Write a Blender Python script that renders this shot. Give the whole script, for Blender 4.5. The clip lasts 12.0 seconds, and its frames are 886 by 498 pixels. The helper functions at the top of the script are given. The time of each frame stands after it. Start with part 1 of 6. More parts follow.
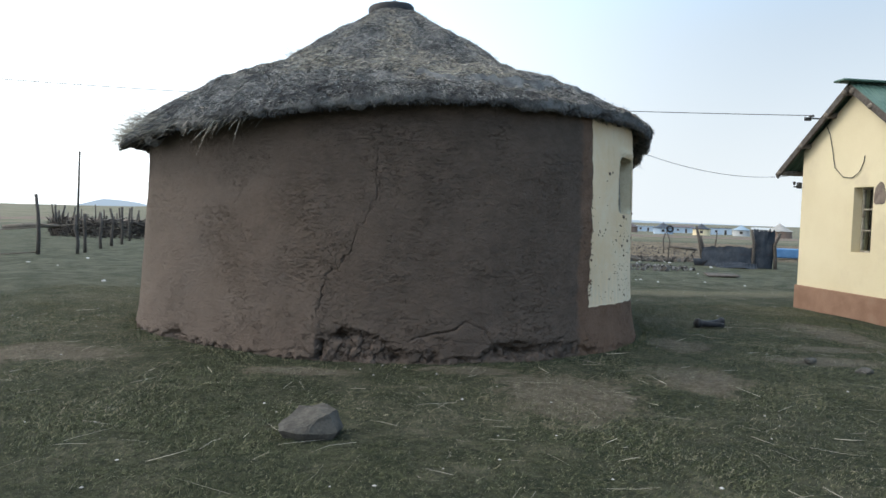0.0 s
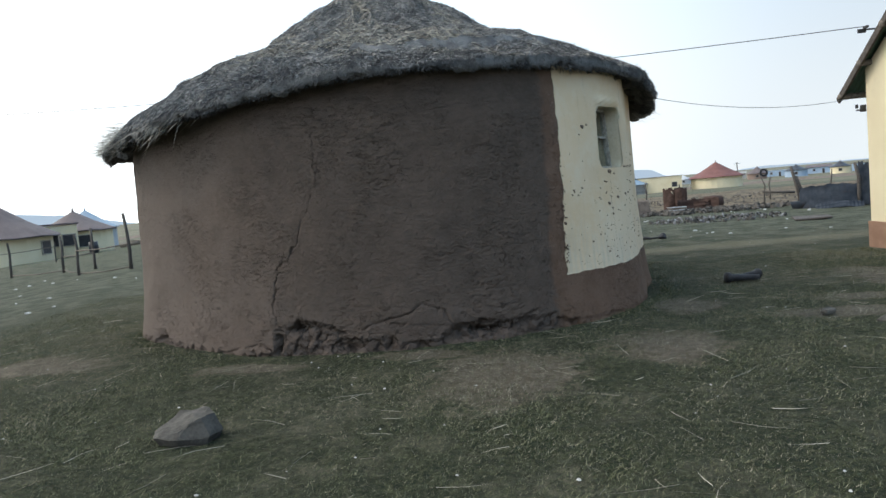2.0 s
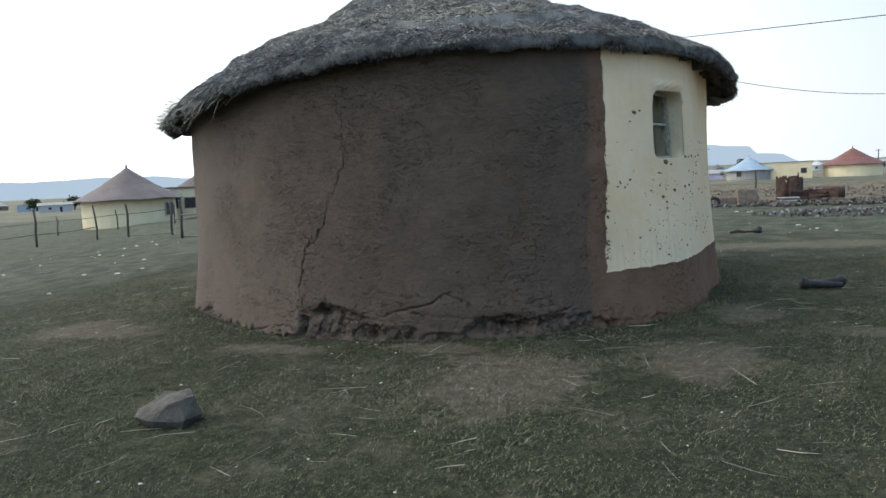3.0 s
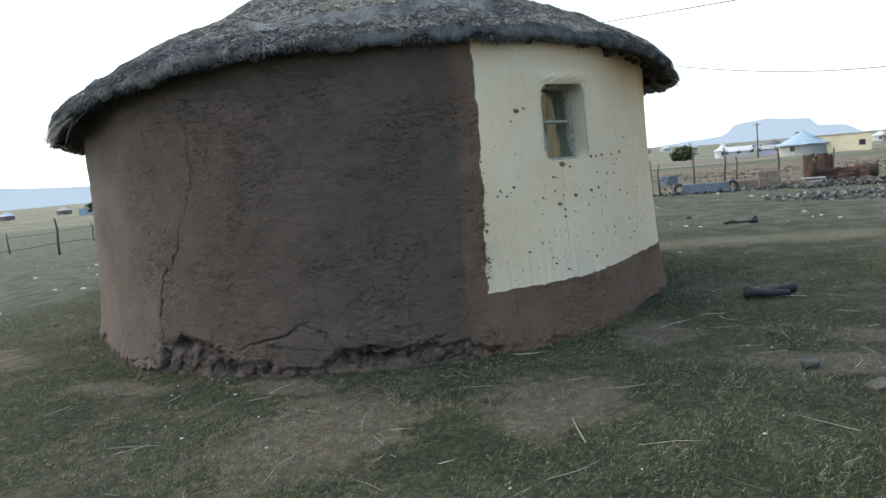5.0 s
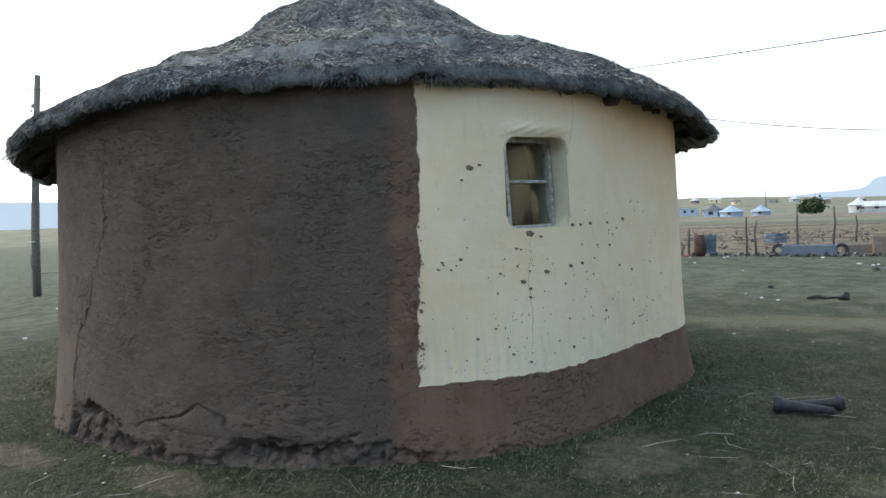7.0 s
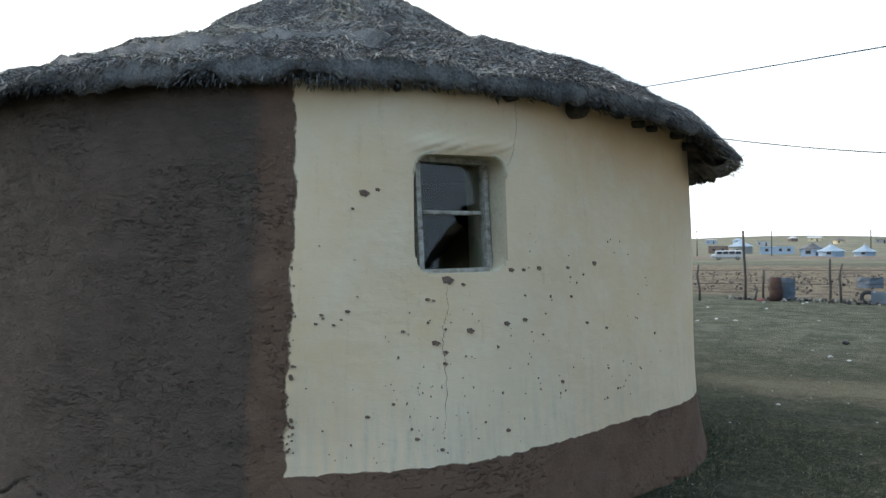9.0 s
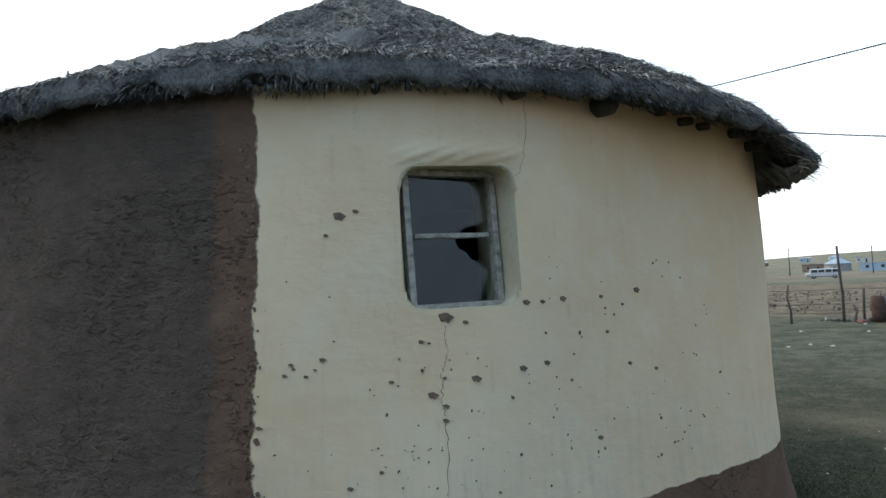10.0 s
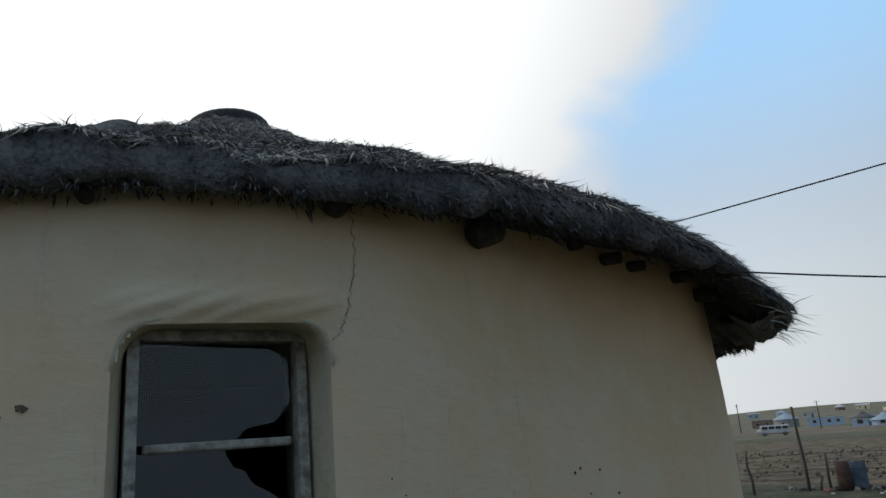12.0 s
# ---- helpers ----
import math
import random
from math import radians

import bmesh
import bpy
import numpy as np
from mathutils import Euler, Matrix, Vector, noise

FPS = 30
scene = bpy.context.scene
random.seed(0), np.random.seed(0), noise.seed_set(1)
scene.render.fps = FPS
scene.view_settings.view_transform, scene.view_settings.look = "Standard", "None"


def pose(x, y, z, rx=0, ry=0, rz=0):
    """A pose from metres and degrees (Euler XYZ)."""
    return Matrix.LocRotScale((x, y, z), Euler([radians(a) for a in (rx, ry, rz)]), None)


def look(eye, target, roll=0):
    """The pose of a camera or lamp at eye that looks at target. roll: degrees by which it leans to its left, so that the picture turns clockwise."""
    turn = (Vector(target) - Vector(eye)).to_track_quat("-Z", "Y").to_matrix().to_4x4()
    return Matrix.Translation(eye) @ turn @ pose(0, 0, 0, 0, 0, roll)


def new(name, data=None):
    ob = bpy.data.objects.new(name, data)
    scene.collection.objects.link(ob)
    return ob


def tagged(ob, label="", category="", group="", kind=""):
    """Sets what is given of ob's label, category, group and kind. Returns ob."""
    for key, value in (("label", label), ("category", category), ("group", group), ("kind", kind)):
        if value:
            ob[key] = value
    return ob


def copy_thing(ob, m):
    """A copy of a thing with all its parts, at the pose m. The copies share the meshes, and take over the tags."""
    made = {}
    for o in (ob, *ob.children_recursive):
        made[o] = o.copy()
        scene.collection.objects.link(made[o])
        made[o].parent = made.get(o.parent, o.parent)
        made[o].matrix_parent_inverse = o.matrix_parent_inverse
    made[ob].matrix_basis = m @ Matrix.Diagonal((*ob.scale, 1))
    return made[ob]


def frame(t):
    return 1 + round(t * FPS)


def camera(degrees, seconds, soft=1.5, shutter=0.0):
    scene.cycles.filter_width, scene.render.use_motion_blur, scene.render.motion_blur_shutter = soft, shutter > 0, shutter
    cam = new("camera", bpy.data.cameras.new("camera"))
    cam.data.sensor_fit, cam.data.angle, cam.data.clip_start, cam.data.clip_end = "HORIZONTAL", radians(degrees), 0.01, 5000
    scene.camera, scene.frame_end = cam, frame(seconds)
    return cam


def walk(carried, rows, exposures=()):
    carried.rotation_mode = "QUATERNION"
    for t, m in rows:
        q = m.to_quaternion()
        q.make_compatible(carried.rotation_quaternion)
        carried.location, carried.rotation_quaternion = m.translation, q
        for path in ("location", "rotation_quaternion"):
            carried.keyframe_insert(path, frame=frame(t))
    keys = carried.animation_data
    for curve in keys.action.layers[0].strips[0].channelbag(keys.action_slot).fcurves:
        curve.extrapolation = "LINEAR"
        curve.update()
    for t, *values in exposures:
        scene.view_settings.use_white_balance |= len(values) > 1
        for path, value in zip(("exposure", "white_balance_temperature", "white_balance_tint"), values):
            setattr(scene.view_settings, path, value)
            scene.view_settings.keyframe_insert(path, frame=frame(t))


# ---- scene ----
# The camera: seconds, eye, then heading to the left of +y, tilt up and lean, in degrees.
cam = camera(64.5, 12.0, soft=1.5)
PATH = [
    (0.0, 0.053, -0.074, 1.488, 0.37, -2.71, 1.73),
    (0.5, 0.455, -0.029, 1.438, 3.94, -3.88, -1.83),
    (1.0, 0.833, 0.132, 1.396, 5.88, -2.93, -2.14),
    (1.5, 1.182, 0.206, 1.402, 7.76, -2.81, -4.23),
    (2.0, 1.525, 0.405, 1.441, 10.30, -4.34, -5.04),
    (2.5, 1.854, 0.649, 1.475, 11.75, -6.29, -4.45),
    (2.7, 1.977, 0.723, 1.476, 14.80, -5.49, -3.66),
    (4.3, 2.851, 1.611, 1.566, 26.49, -8.15, -2.64),
    (4.5, 3.012, 1.753, 1.558, 25.78, -5.58, -3.16),
    (4.8, 3.205, 1.878, 1.562, 21.60, -7.60, -1.12),
    (5.0, 3.303, 1.986, 1.581, 23.61, -6.43, -5.30),
    (5.5, 3.564, 2.374, 1.570, 27.11, -7.15, -3.31),
    (6.0, 3.701, 2.729, 1.594, 27.04, -6.89, -5.55),
    (6.5, 3.857, 3.035, 1.637, 27.92, -4.45, -4.86),
    (7.0, 3.952, 3.364, 1.696, 32.29, -2.96, -2.22),
    (7.2, 3.968, 3.477, 1.731, 31.62, -2.35, -2.45),
    (8.8, 4.188, 4.665, 1.728, 39.08, 0.14, -3.18),
    (9.0, 4.186, 4.818, 1.716, 39.01, -0.35, -0.65),
    (9.5, 4.124, 5.175, 1.706, 44.83, -1.11, -3.51),
    (10.0, 4.049, 5.538, 1.701, 45.30, 2.36, -2.86),
    (10.5, 3.952, 5.904, 1.740, 45.98, 0.79, -1.92),
    (11.0, 3.821, 6.197, 1.802, 44.41, 7.48, -4.80),
    (11.5, 3.700, 6.475, 1.844, 45.68, 8.00, -2.89),
    (12.0, 3.528, 6.725, 1.861, 40.35, 15.05, -4.17),
]


def stand(x, y, z, heading, tilt, lean):
    h, p = radians(heading), radians(tilt)
    ahead = (-math.sin(h) * math.cos(p), math.cos(h) * math.cos(p), math.sin(p))
    return look((x, y, z), (x + ahead[0], y + ahead[1], z + ahead[2]), lean)


EXPOSURES = [(0.0, -0.14), (2.5, -0.16), (4.5, 0.08), (5.5, 0.14), (7.0, 0.16), (9.5, -0.16), (10.5, -0.36), (11.0, -0.68), (11.5, -1.05), (12.0, -1.32)]
walk(cam, [(t, stand(*row)) for t, *row in PATH], EXPOSURES)

# ---- light ----
SUN_AZ, SUN_EL = 178.0, 39.0
world = bpy.data.worlds.new("hazy_sky")
scene.world = world
world.use_nodes = True


class Nodes:
    """Small helper to wire node trees."""

    def __init__(self, tree):
        self.t = tree
        tree.nodes.clear()

    def add(self, kind, **props):
        n = self.t.nodes.new(kind)
        for k, v in props.items():
            setattr(n, k, v)
        return n

    def put(self, socket, v):
        if isinstance(v, bpy.types.NodeSocket):
            self.t.links.new(v, socket)
        elif v is not None:
            socket.default_value = (*v, 1) if isinstance(v, tuple) and len(v) == 3 and socket.type == "RGBA" else v

    def math(self, op, a, b=None, c=None, clamp=False):
        n = self.add("ShaderNodeMath", operation=op, use_clamp=clamp)
        for s, v in zip(n.inputs, (a, b, c)):
            self.put(s, v)
        return n.outputs[0]

    def mix(self, f, a, b, blend="MIX"):
        n = self.add("ShaderNodeMix", data_type="RGBA", blend_type=blend)
        self.put(n.inputs[0], f)
        self.put(n.inputs[6], a)
        self.put(n.inputs[7], b)
        return n.outputs[2]

    def noise(self, scale, detail=4.0, rough=0.55, vec=None, distort=0.0):
        n = self.add("ShaderNodeTexNoise")
        n.inputs["Scale"].default_value, n.inputs["Detail"].default_value = scale, detail
        n.inputs["Roughness"].default_value, n.inputs["Distortion"].default_value = rough, distort
        self.put(n.inputs["Vector"], vec)
        return n.outputs[0]

    def step(self, v, lo, hi):
        n = self.add("ShaderNodeMapRange", interpolation_type="SMOOTHSTEP")
        self.put(n.inputs[0], v)
        n.inputs[1].default_value, n.inputs[2].default_value = lo, hi
        return n.outputs[0]

    def place(self):
        return self.add("ShaderNodeNewGeometry").outputs["Position"]

    def stretch(self, vec, x, y, z):
        n = self.add("ShaderNodeMapping")
        self.put(n.inputs[0], vec)
        n.inputs[3].default_value = (x, y, z)
        return n.outputs[0]

    def split(self, vec):
        n = self.add("ShaderNodeSeparateXYZ")
        self.put(n.inputs[0], vec)
        return n.outputs


w = Nodes(world.node_tree)
sky = w.add("ShaderNodeTexSky", sky_type="NISHITA", sun_disc=False)
sky.sun_elevation, sky.sun_rotation = radians(SUN_EL), radians(90 - SUN_AZ)
sky.dust_density, sky.air_density = 2.0, 1.0
way = w.add("ShaderNodeTexCoord").outputs["Generated"]
part_x, part_y, part_z = w.split(way)
# thin bright cloud, thicker round the sun, with soft gaps
sun_way = (math.cos(radians(SUN_AZ)) * math.cos(radians(SUN_EL)), math.sin(radians(SUN_AZ)) * math.cos(radians(SUN_EL)), math.sin(radians(SUN_EL)))
near_sun = w.add("ShaderNodeVectorMath", operation="DOT_PRODUCT")
w.put(near_sun.inputs[0], way)
near_sun.inputs[1].default_value = sun_way
glare = w.step(near_sun.outputs["Value"], 0.34, 0.84)
veil = w.noise(2.2, 5.0, 0.5, w.stretch(way, 1.0, 1.0, 2.2), 0.4)
cover = w.math("ADD", w.math("MULTIPLY", veil, 0.9), w.math("MULTIPLY", glare, 0.75))
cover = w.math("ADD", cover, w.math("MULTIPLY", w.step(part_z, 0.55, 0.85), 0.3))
cover = w.step(cover, 0.60, 0.86)
blue = w.mix(1.0, sky.outputs[0], (0.11, 0.11, 0.11), "MULTIPLY")
blue = w.mix(0.7, blue, w.mix(w.step(part_z, 0.22, 0.5), (0.80, 0.97, 1.14), (0.62, 1.12, 1.72)))
behind = w.step(near_sun.outputs["Value"], -0.70, -0.30)
blue = w.mix(w.math("SUBTRACT", 1.0, w.step(part_z, 0.0, 0.34)), blue, w.mix(behind, (0.56, 0.72, 0.95), (0.95, 1.03, 1.08)))
sunward = w.step(near_sun.outputs["Value"], -0.2, 0.42)
blue = w.mix(sunward, blue, w.mix(1.0, blue, (1.95, 1.90, 1.84), "MULTIPLY"))
cloud = w.mix(glare, (0.98, 1.0, 1.01), (2.85, 2.93, 2.95))
back = w.add("ShaderNodeBackground")
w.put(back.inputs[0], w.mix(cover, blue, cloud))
back.inputs[1].default_value = 1.0
w.put(w.add("ShaderNodeOutputWorld").inputs[0], back.outputs[0])

sun = new("sun", bpy.data.lights.new("sun", "SUN"))
sun.data.energy, sun.data.angle, sun.data.color = 1.4, radians(14), (1.0, 0.90, 0.76)
sun.matrix_world = look(tuple(40 * c for c in sun_way), (0, 0, 0))

# ---- materials ----


def material(name, rough=0.9, metal=0.0, spec=0.25):
    m = bpy.data.materials.new(name)
    m.use_nodes = True
    n = Nodes(m.node_tree)
    b = n.add("ShaderNodeBsdfPrincipled")
    b.inputs["Roughness"].default_value, b.inputs["Metallic"].default_value = rough, metal
    b.inputs["Specular IOR Level"].default_value = spec
    n.put(n.add("ShaderNodeOutputMaterial").inputs[0], b.outputs[0])
    return m, n, b


def bump(n, b, height, strength=0.5, distance=0.01):
    k = n.add("ShaderNodeBump")
    k.inputs["Strength"].default_value, k.inputs["Distance"].default_value = strength, distance
    n.put(k.inputs["Height"], height)
    n.put(b.inputs["Normal"], k.outputs[0])


def mottled(name, one, two, scale=6.0, rough=0.9, metal=0.0, grain=60.0, relief=0.4, depth=0.006, stain=None, stain_scale=1.5, spec=0.25):
    """Two tones at a large and a fine scale, a stain on top, and relief."""
    m, n, b = material(name, rough, metal, spec)
    p = n.add("ShaderNodeTexCoord").outputs["Object"]
    large, fine = n.noise(scale, 4, 0.6, p), n.noise(grain, 3, 0.6, p)
    f = n.step(n.math("ADD", n.math("MULTIPLY", large, 0.65), n.math("MULTIPLY", fine, 0.35)), 0.36, 0.64)
    c = n.mix(f, one, two)
    if stain:
        c = n.mix(n.math("MULTIPLY", n.step(n.noise(stain_scale, 5, 0.65, p), 0.52, 0.68), 0.8), c, stain)
    n.put(b.inputs["Base Color"], c)
    bump(n, b, n.math("ADD", fine, n.math("MULTIPLY", large, 0.6)), relief, depth)
    return m


def strands(name, tones, rough=0.85):
    """Straw or grass: every blade its own tone."""
    m, n, b = material(name, rough)
    r = n.add("ShaderNodeNewGeometry").outputs["Random Per Island"]
    ramp = n.add("ShaderNodeValToRGB")
    ramp.color_ramp.elements[0].color, ramp.color_ramp.elements[-1].color = (*tones[0], 1), (*tones[-1], 1)
    for i, tone in enumerate(tones[1:-1], 1):
        ramp.color_ramp.elements.new(i / (len(tones) - 1)).color = (*tone, 1)
    n.put(ramp.inputs[0], r)
    n.put(b.inputs["Base Color"], ramp.outputs[0])
    return m


def ground_material():
    m, n, b = material("grazed_grass", 0.95, 0.0, 0.15)
    p = n.place()
    x, y, _ = n.split(p)
    big, mid, fine, grit = n.noise(0.35, 5, 0.6, p), n.noise(2.3, 5, 0.65, p), n.noise(22.0, 4, 0.7, p), n.noise(110.0, 3, 0.7, p)
    fibre = n.noise(70.0, 4, 0.75, n.stretch(p, 1.0, 0.45, 1.0), 1.5)
    fine = n.math("ADD", n.math("MULTIPLY", fine, 0.5), n.math("MULTIPLY", fibre, 0.5))
    green = n.mix(n.step(fine, 0.40, 0.60), (0.020, 0.025, 0.013), (0.074, 0.079, 0.042))
    clump = n.step(n.noise(10.0, 5, 0.7, p, 0.8), 0.38, 0.62)
    green = n.mix(n.math("MULTIPLY", n.math("SUBTRACT", 1.0, clump), 0.55), green, (0.016, 0.024, 0.013))
    dry = n.mix(n.step(grit, 0.35, 0.65), (0.085, 0.080, 0.055), (0.165, 0.152, 0.110))
    f = n.math("ADD", n.math("MULTIPLY", mid, 0.6), n.math("MULTIPLY", big, 0.5))
    c = n.mix(n.math("MULTIPLY", n.math("MULTIPLY", n.step(f, 0.50, 0.70), 0.75), n.math("MULTIPLY_ADD", clump, 0.6, 0.4)), green, dry)
    fleck = n.step(n.noise(95.0, 3, 0.7, n.stretch(p, 1.0, 0.4, 1.0), 2.0), 0.59, 0.68)
    c = n.mix(n.math("MULTIPLY", fleck, 0.7), c, (0.205, 0.190, 0.140))
    # paler pasture further off, with haze and open sunlight put into the colour
    gone = n.add("ShaderNodeVectorMath", operation="DISTANCE")
    n.put(gone.inputs[0], p)
    gone.inputs[1].default_value = (1.0, 5.5, 0.0)
    pale = n.mix(n.step(n.math("ADD", n.math("MULTIPLY", mid, 0.5), n.math("MULTIPLY", fine, 0.5)), 0.42, 0.58), (0.055, 0.066, 0.044), (0.135, 0.137, 0.100))
    c = n.mix(n.math("MULTIPLY", n.step(gone.outputs["Value"], 5.5, 13.0), 0.85), c, pale)
    earth = n.mix(n.step(fine, 0.3, 0.7), (0.100, 0.082, 0.062), (0.215, 0.180, 0.140))
    # trodden bare patches, each with its ragged outline
    worn = None
    warp = n.math("MULTIPLY", n.math("SUBTRACT", n.noise(4.0, 8, 0.75, p), 0.5), 2.3)
    for cx, cy, rx, ry in BARE:
        dx = n.math("DIVIDE", n.math("SUBTRACT", x, cx), rx)
        dy = n.math("DIVIDE", n.math("SUBTRACT", y, cy), ry)
        d = n.math("SQRT", n.math("ADD", n.math("MULTIPLY", dx, dx), n.math("MULTIPLY", dy, dy)))
        s = n.math("SUBTRACT", 1.0, n.step(n.math("ADD", d, warp), 0.6, 1.1))
        worn = s if worn is None else n.math("MAXIMUM", worn, s)
    c = n.mix(n.math("MULTIPLY", n.math("MULTIPLY", worn, n.math("MULTIPLY_ADD", clump, 0.35, 0.6)), 0.95), c, earth)
    # a pale cart track, and the rough field past the fence
    line = n.math("ABSOLUTE", n.math("SUBTRACT", n.math("ADD", y, n.math("MULTIPLY", x, -0.13)), 12.75))
    track = n.math("SUBTRACT", 1.0, n.step(n.math("ADD", line, n.math("MULTIPLY", warp, 0.35)), 0.1, 0.75))
    track = n.math("MULTIPLY", track, n.step(x, 0.5, 2.5))
    c = n.mix(n.math("MULTIPLY", track, 0.4), c, n.mix(n.step(grit, 0.35, 0.65), (0.20, 0.175, 0.115), (0.30, 0.265, 0.19)))
    field = n.math("MULTIPLY", n.step(n.math("ADD", y, n.math("MULTIPLY", warp, 1.5)), 25.0, 27.0), n.math("SUBTRACT", 1.0, n.step(y, 80.0, 86.0)))
    field = n.math("MULTIPLY", field, n.step(n.math("ADD", x, n.math("MULTIPLY", y, 0.35)), -1.0, 1.5))
    clods = n.noise(1.4, 6, 0.75, n.stretch(p, 1.0, 0.6, 1.0))
    c = n.mix(field, c, n.mix(n.step(clods, 0.38, 0.62), (0.075, 0.058, 0.042), (0.20, 0.165, 0.115)))
    far = n.step(y, 84.0, 120.0)
    c = n.mix(n.math("MULTIPLY", far, 0.9), c, n.mix(n.step(n.noise(0.06, 5, 0.65, p), 0.38, 0.62), (0.105, 0.103, 0.072), (0.175, 0.162, 0.118)))
    n.put(b.inputs["Base Color"], c)
    bump(n, b, n.math("ADD", n.math("ADD", fine, n.math("MULTIPLY", clump, 0.6)), n.math("MULTIPLY", grit, 0.5)), 1.0, 0.045)
    return m


HUT = (-0.58, 9.17)
BARE = [(1.0, 5.25, 0.62, 0.85), (2.2, 5.95, 0.42, 0.6), (3.85, 6.9, 0.65, 0.3), (-3.6, 6.25, 0.8, 0.4), (-1.2, 5.75, 0.5, 0.2), (0.3, 5.95, 0.5, 0.2), (4.9, 8.6, 0.35, 1.2), (4.3, 7.6, 0.5, 0.2), (2.6, 7.6, 0.35, 0.5)]


def wall_paint():
    """Bare mud, a terracotta band and cream distemper, by angle round the hut and height."""
    m, n, b = material("mud_plaster", 0.93, 0.0, 0.2)
    uv = n.add("ShaderNodeUVMap", uv_map="round")
    u, v, _ = n.split(uv.outputs[0])
    p = n.place()
    wob = n.math("SUBTRACT", n.noise(9.0, 5, 0.6, p), 0.5)
    angle = n.math("MULTIPLY_ADD", u, 360.0, -180.0)
    height = n.math("MULTIPLY", v, 3.0)
    edge = n.math("MULTIPLY_ADD", n.math("SINE", n.math("MULTIPLY", height, 2.2)), -0.55, -46.7)
    past = n.math("SUBTRACT", n.math("MULTIPLY_ADD", wob, 1.6, angle), edge)
    right = n.step(past, -0.12, 0.12)
    over = n.step(n.math("MULTIPLY_ADD", wob, 0.05, height), 0.613, 0.622)
    cream = n.math("MULTIPLY", right, over)
    big, mid, fine, grit = n.noise(1.1, 5, 0.6, p), n.noise(5.5, 5, 0.65, p), n.noise(38.0, 4, 0.7, p), n.noise(160.0, 2, 0.6, p)
    streak = n.noise(13.0, 5, 0.65, n.stretch(p, 1.0, 1.0, 2.4), 0.6)
    drip = n.noise(22.0, 4, 0.65, n.stretch(p, 1.0, 1.0, 0.10))
    mud = n.mix(n.step(n.math("ADD", n.math("MULTIPLY", mid, 0.5), n.math("MULTIPLY", streak, 0.5)), 0.36, 0.64), (0.080, 0.061, 0.049), (0.108, 0.083, 0.067))
    # paler round towards the sun: the lit side is put into the mud's colour
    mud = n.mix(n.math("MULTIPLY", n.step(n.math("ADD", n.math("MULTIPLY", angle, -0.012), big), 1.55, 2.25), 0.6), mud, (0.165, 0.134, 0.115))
    mud = n.mix(n.math("MULTIPLY", n.step(n.math("SUBTRACT", n.math("MULTIPLY", mid, 0.5), height), -0.42, 0.05), 0.35), mud, (0.108, 0.080, 0.066))
    terra = n.mix(n.step(n.math("ADD", mid, n.math("MULTIPLY", fine, 0.4)), 0.5, 0.9), (0.118, 0.073, 0.050), (0.150, 0.096, 0.068))
    strip = n.step(n.math("MULTIPLY_ADD", wob, 3.0, n.math("SUBTRACT", angle, edge)), -4.2, -2.6)
    earth = n.mix(strip, mud, terra)
    white = n.mix(n.step(big, 0.35, 0.68), (0.68, 0.548, 0.385), (0.64, 0.485, 0.310))
    white = n.mix(n.math("MULTIPLY", n.step(mid, 0.45, 0.7), 0.4), white, (0.68, 0.60, 0.455))
    # rain splash: greyed, streaky lower part
    low = n.math("SUBTRACT", 1.0, n.step(n.math("MULTIPLY_ADD", big, -0.5, height), 0.35, 1.05))
    white = n.mix(n.math("MULTIPLY", n.math("MULTIPLY", low, n.step(drip, 0.30, 0.75)), 0.55), white, (0.47, 0.44, 0.36))
    white = n.mix(n.math("MULTIPLY", n.step(n.math("MULTIPLY", drip, n.math("ADD", fine, 0.5)), 0.60, 0.72), 0.2), white, (0.42, 0.33, 0.22))
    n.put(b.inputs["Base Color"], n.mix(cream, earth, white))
    pits = n.math("MULTIPLY", n.step(n.noise(30.0, 3, 0.7, p), 0.62, 0.72), -0.9)
    smear = n.math("MULTIPLY", n.step(n.noise(15.0, 4, 0.6, n.stretch(p, 1.0, 1.0, 2.6), 1.0), 0.56, 0.62), n.step(n.noise(1.7, 3, 0.6, p), 0.46, 0.6))
    rough_relief = n.math("ADD", n.math("ADD", n.math("MULTIPLY", fine, 0.8), n.math("MULTIPLY", streak, 0.5)), n.math("ADD", n.math("ADD", pits, n.math("MULTIPLY", smear, 1.6)), n.math("MULTIPLY", grit, 0.3)))
    soft_relief = n.math("ADD", n.math("MULTIPLY", streak, 0.8), n.math("MULTIPLY", mid, 0.8))
    scale = n.math("ADD", n.math("MULTIPLY", cream, -0.88), n.math("MULTIPLY", n.math("MULTIPLY", strip, n.math("SUBTRACT", 1.0, cream)), -0.5))
    bump(n, b, n.math("MULTIPLY", n.math("ADD", n.math("MULTIPLY", rough_relief, n.math("SUBTRACT", 1.0, cream)), n.math("MULTIPLY", soft_relief, cream)), n.math("ADD", scale, 1.0)), 1.0, 0.022)
    return m


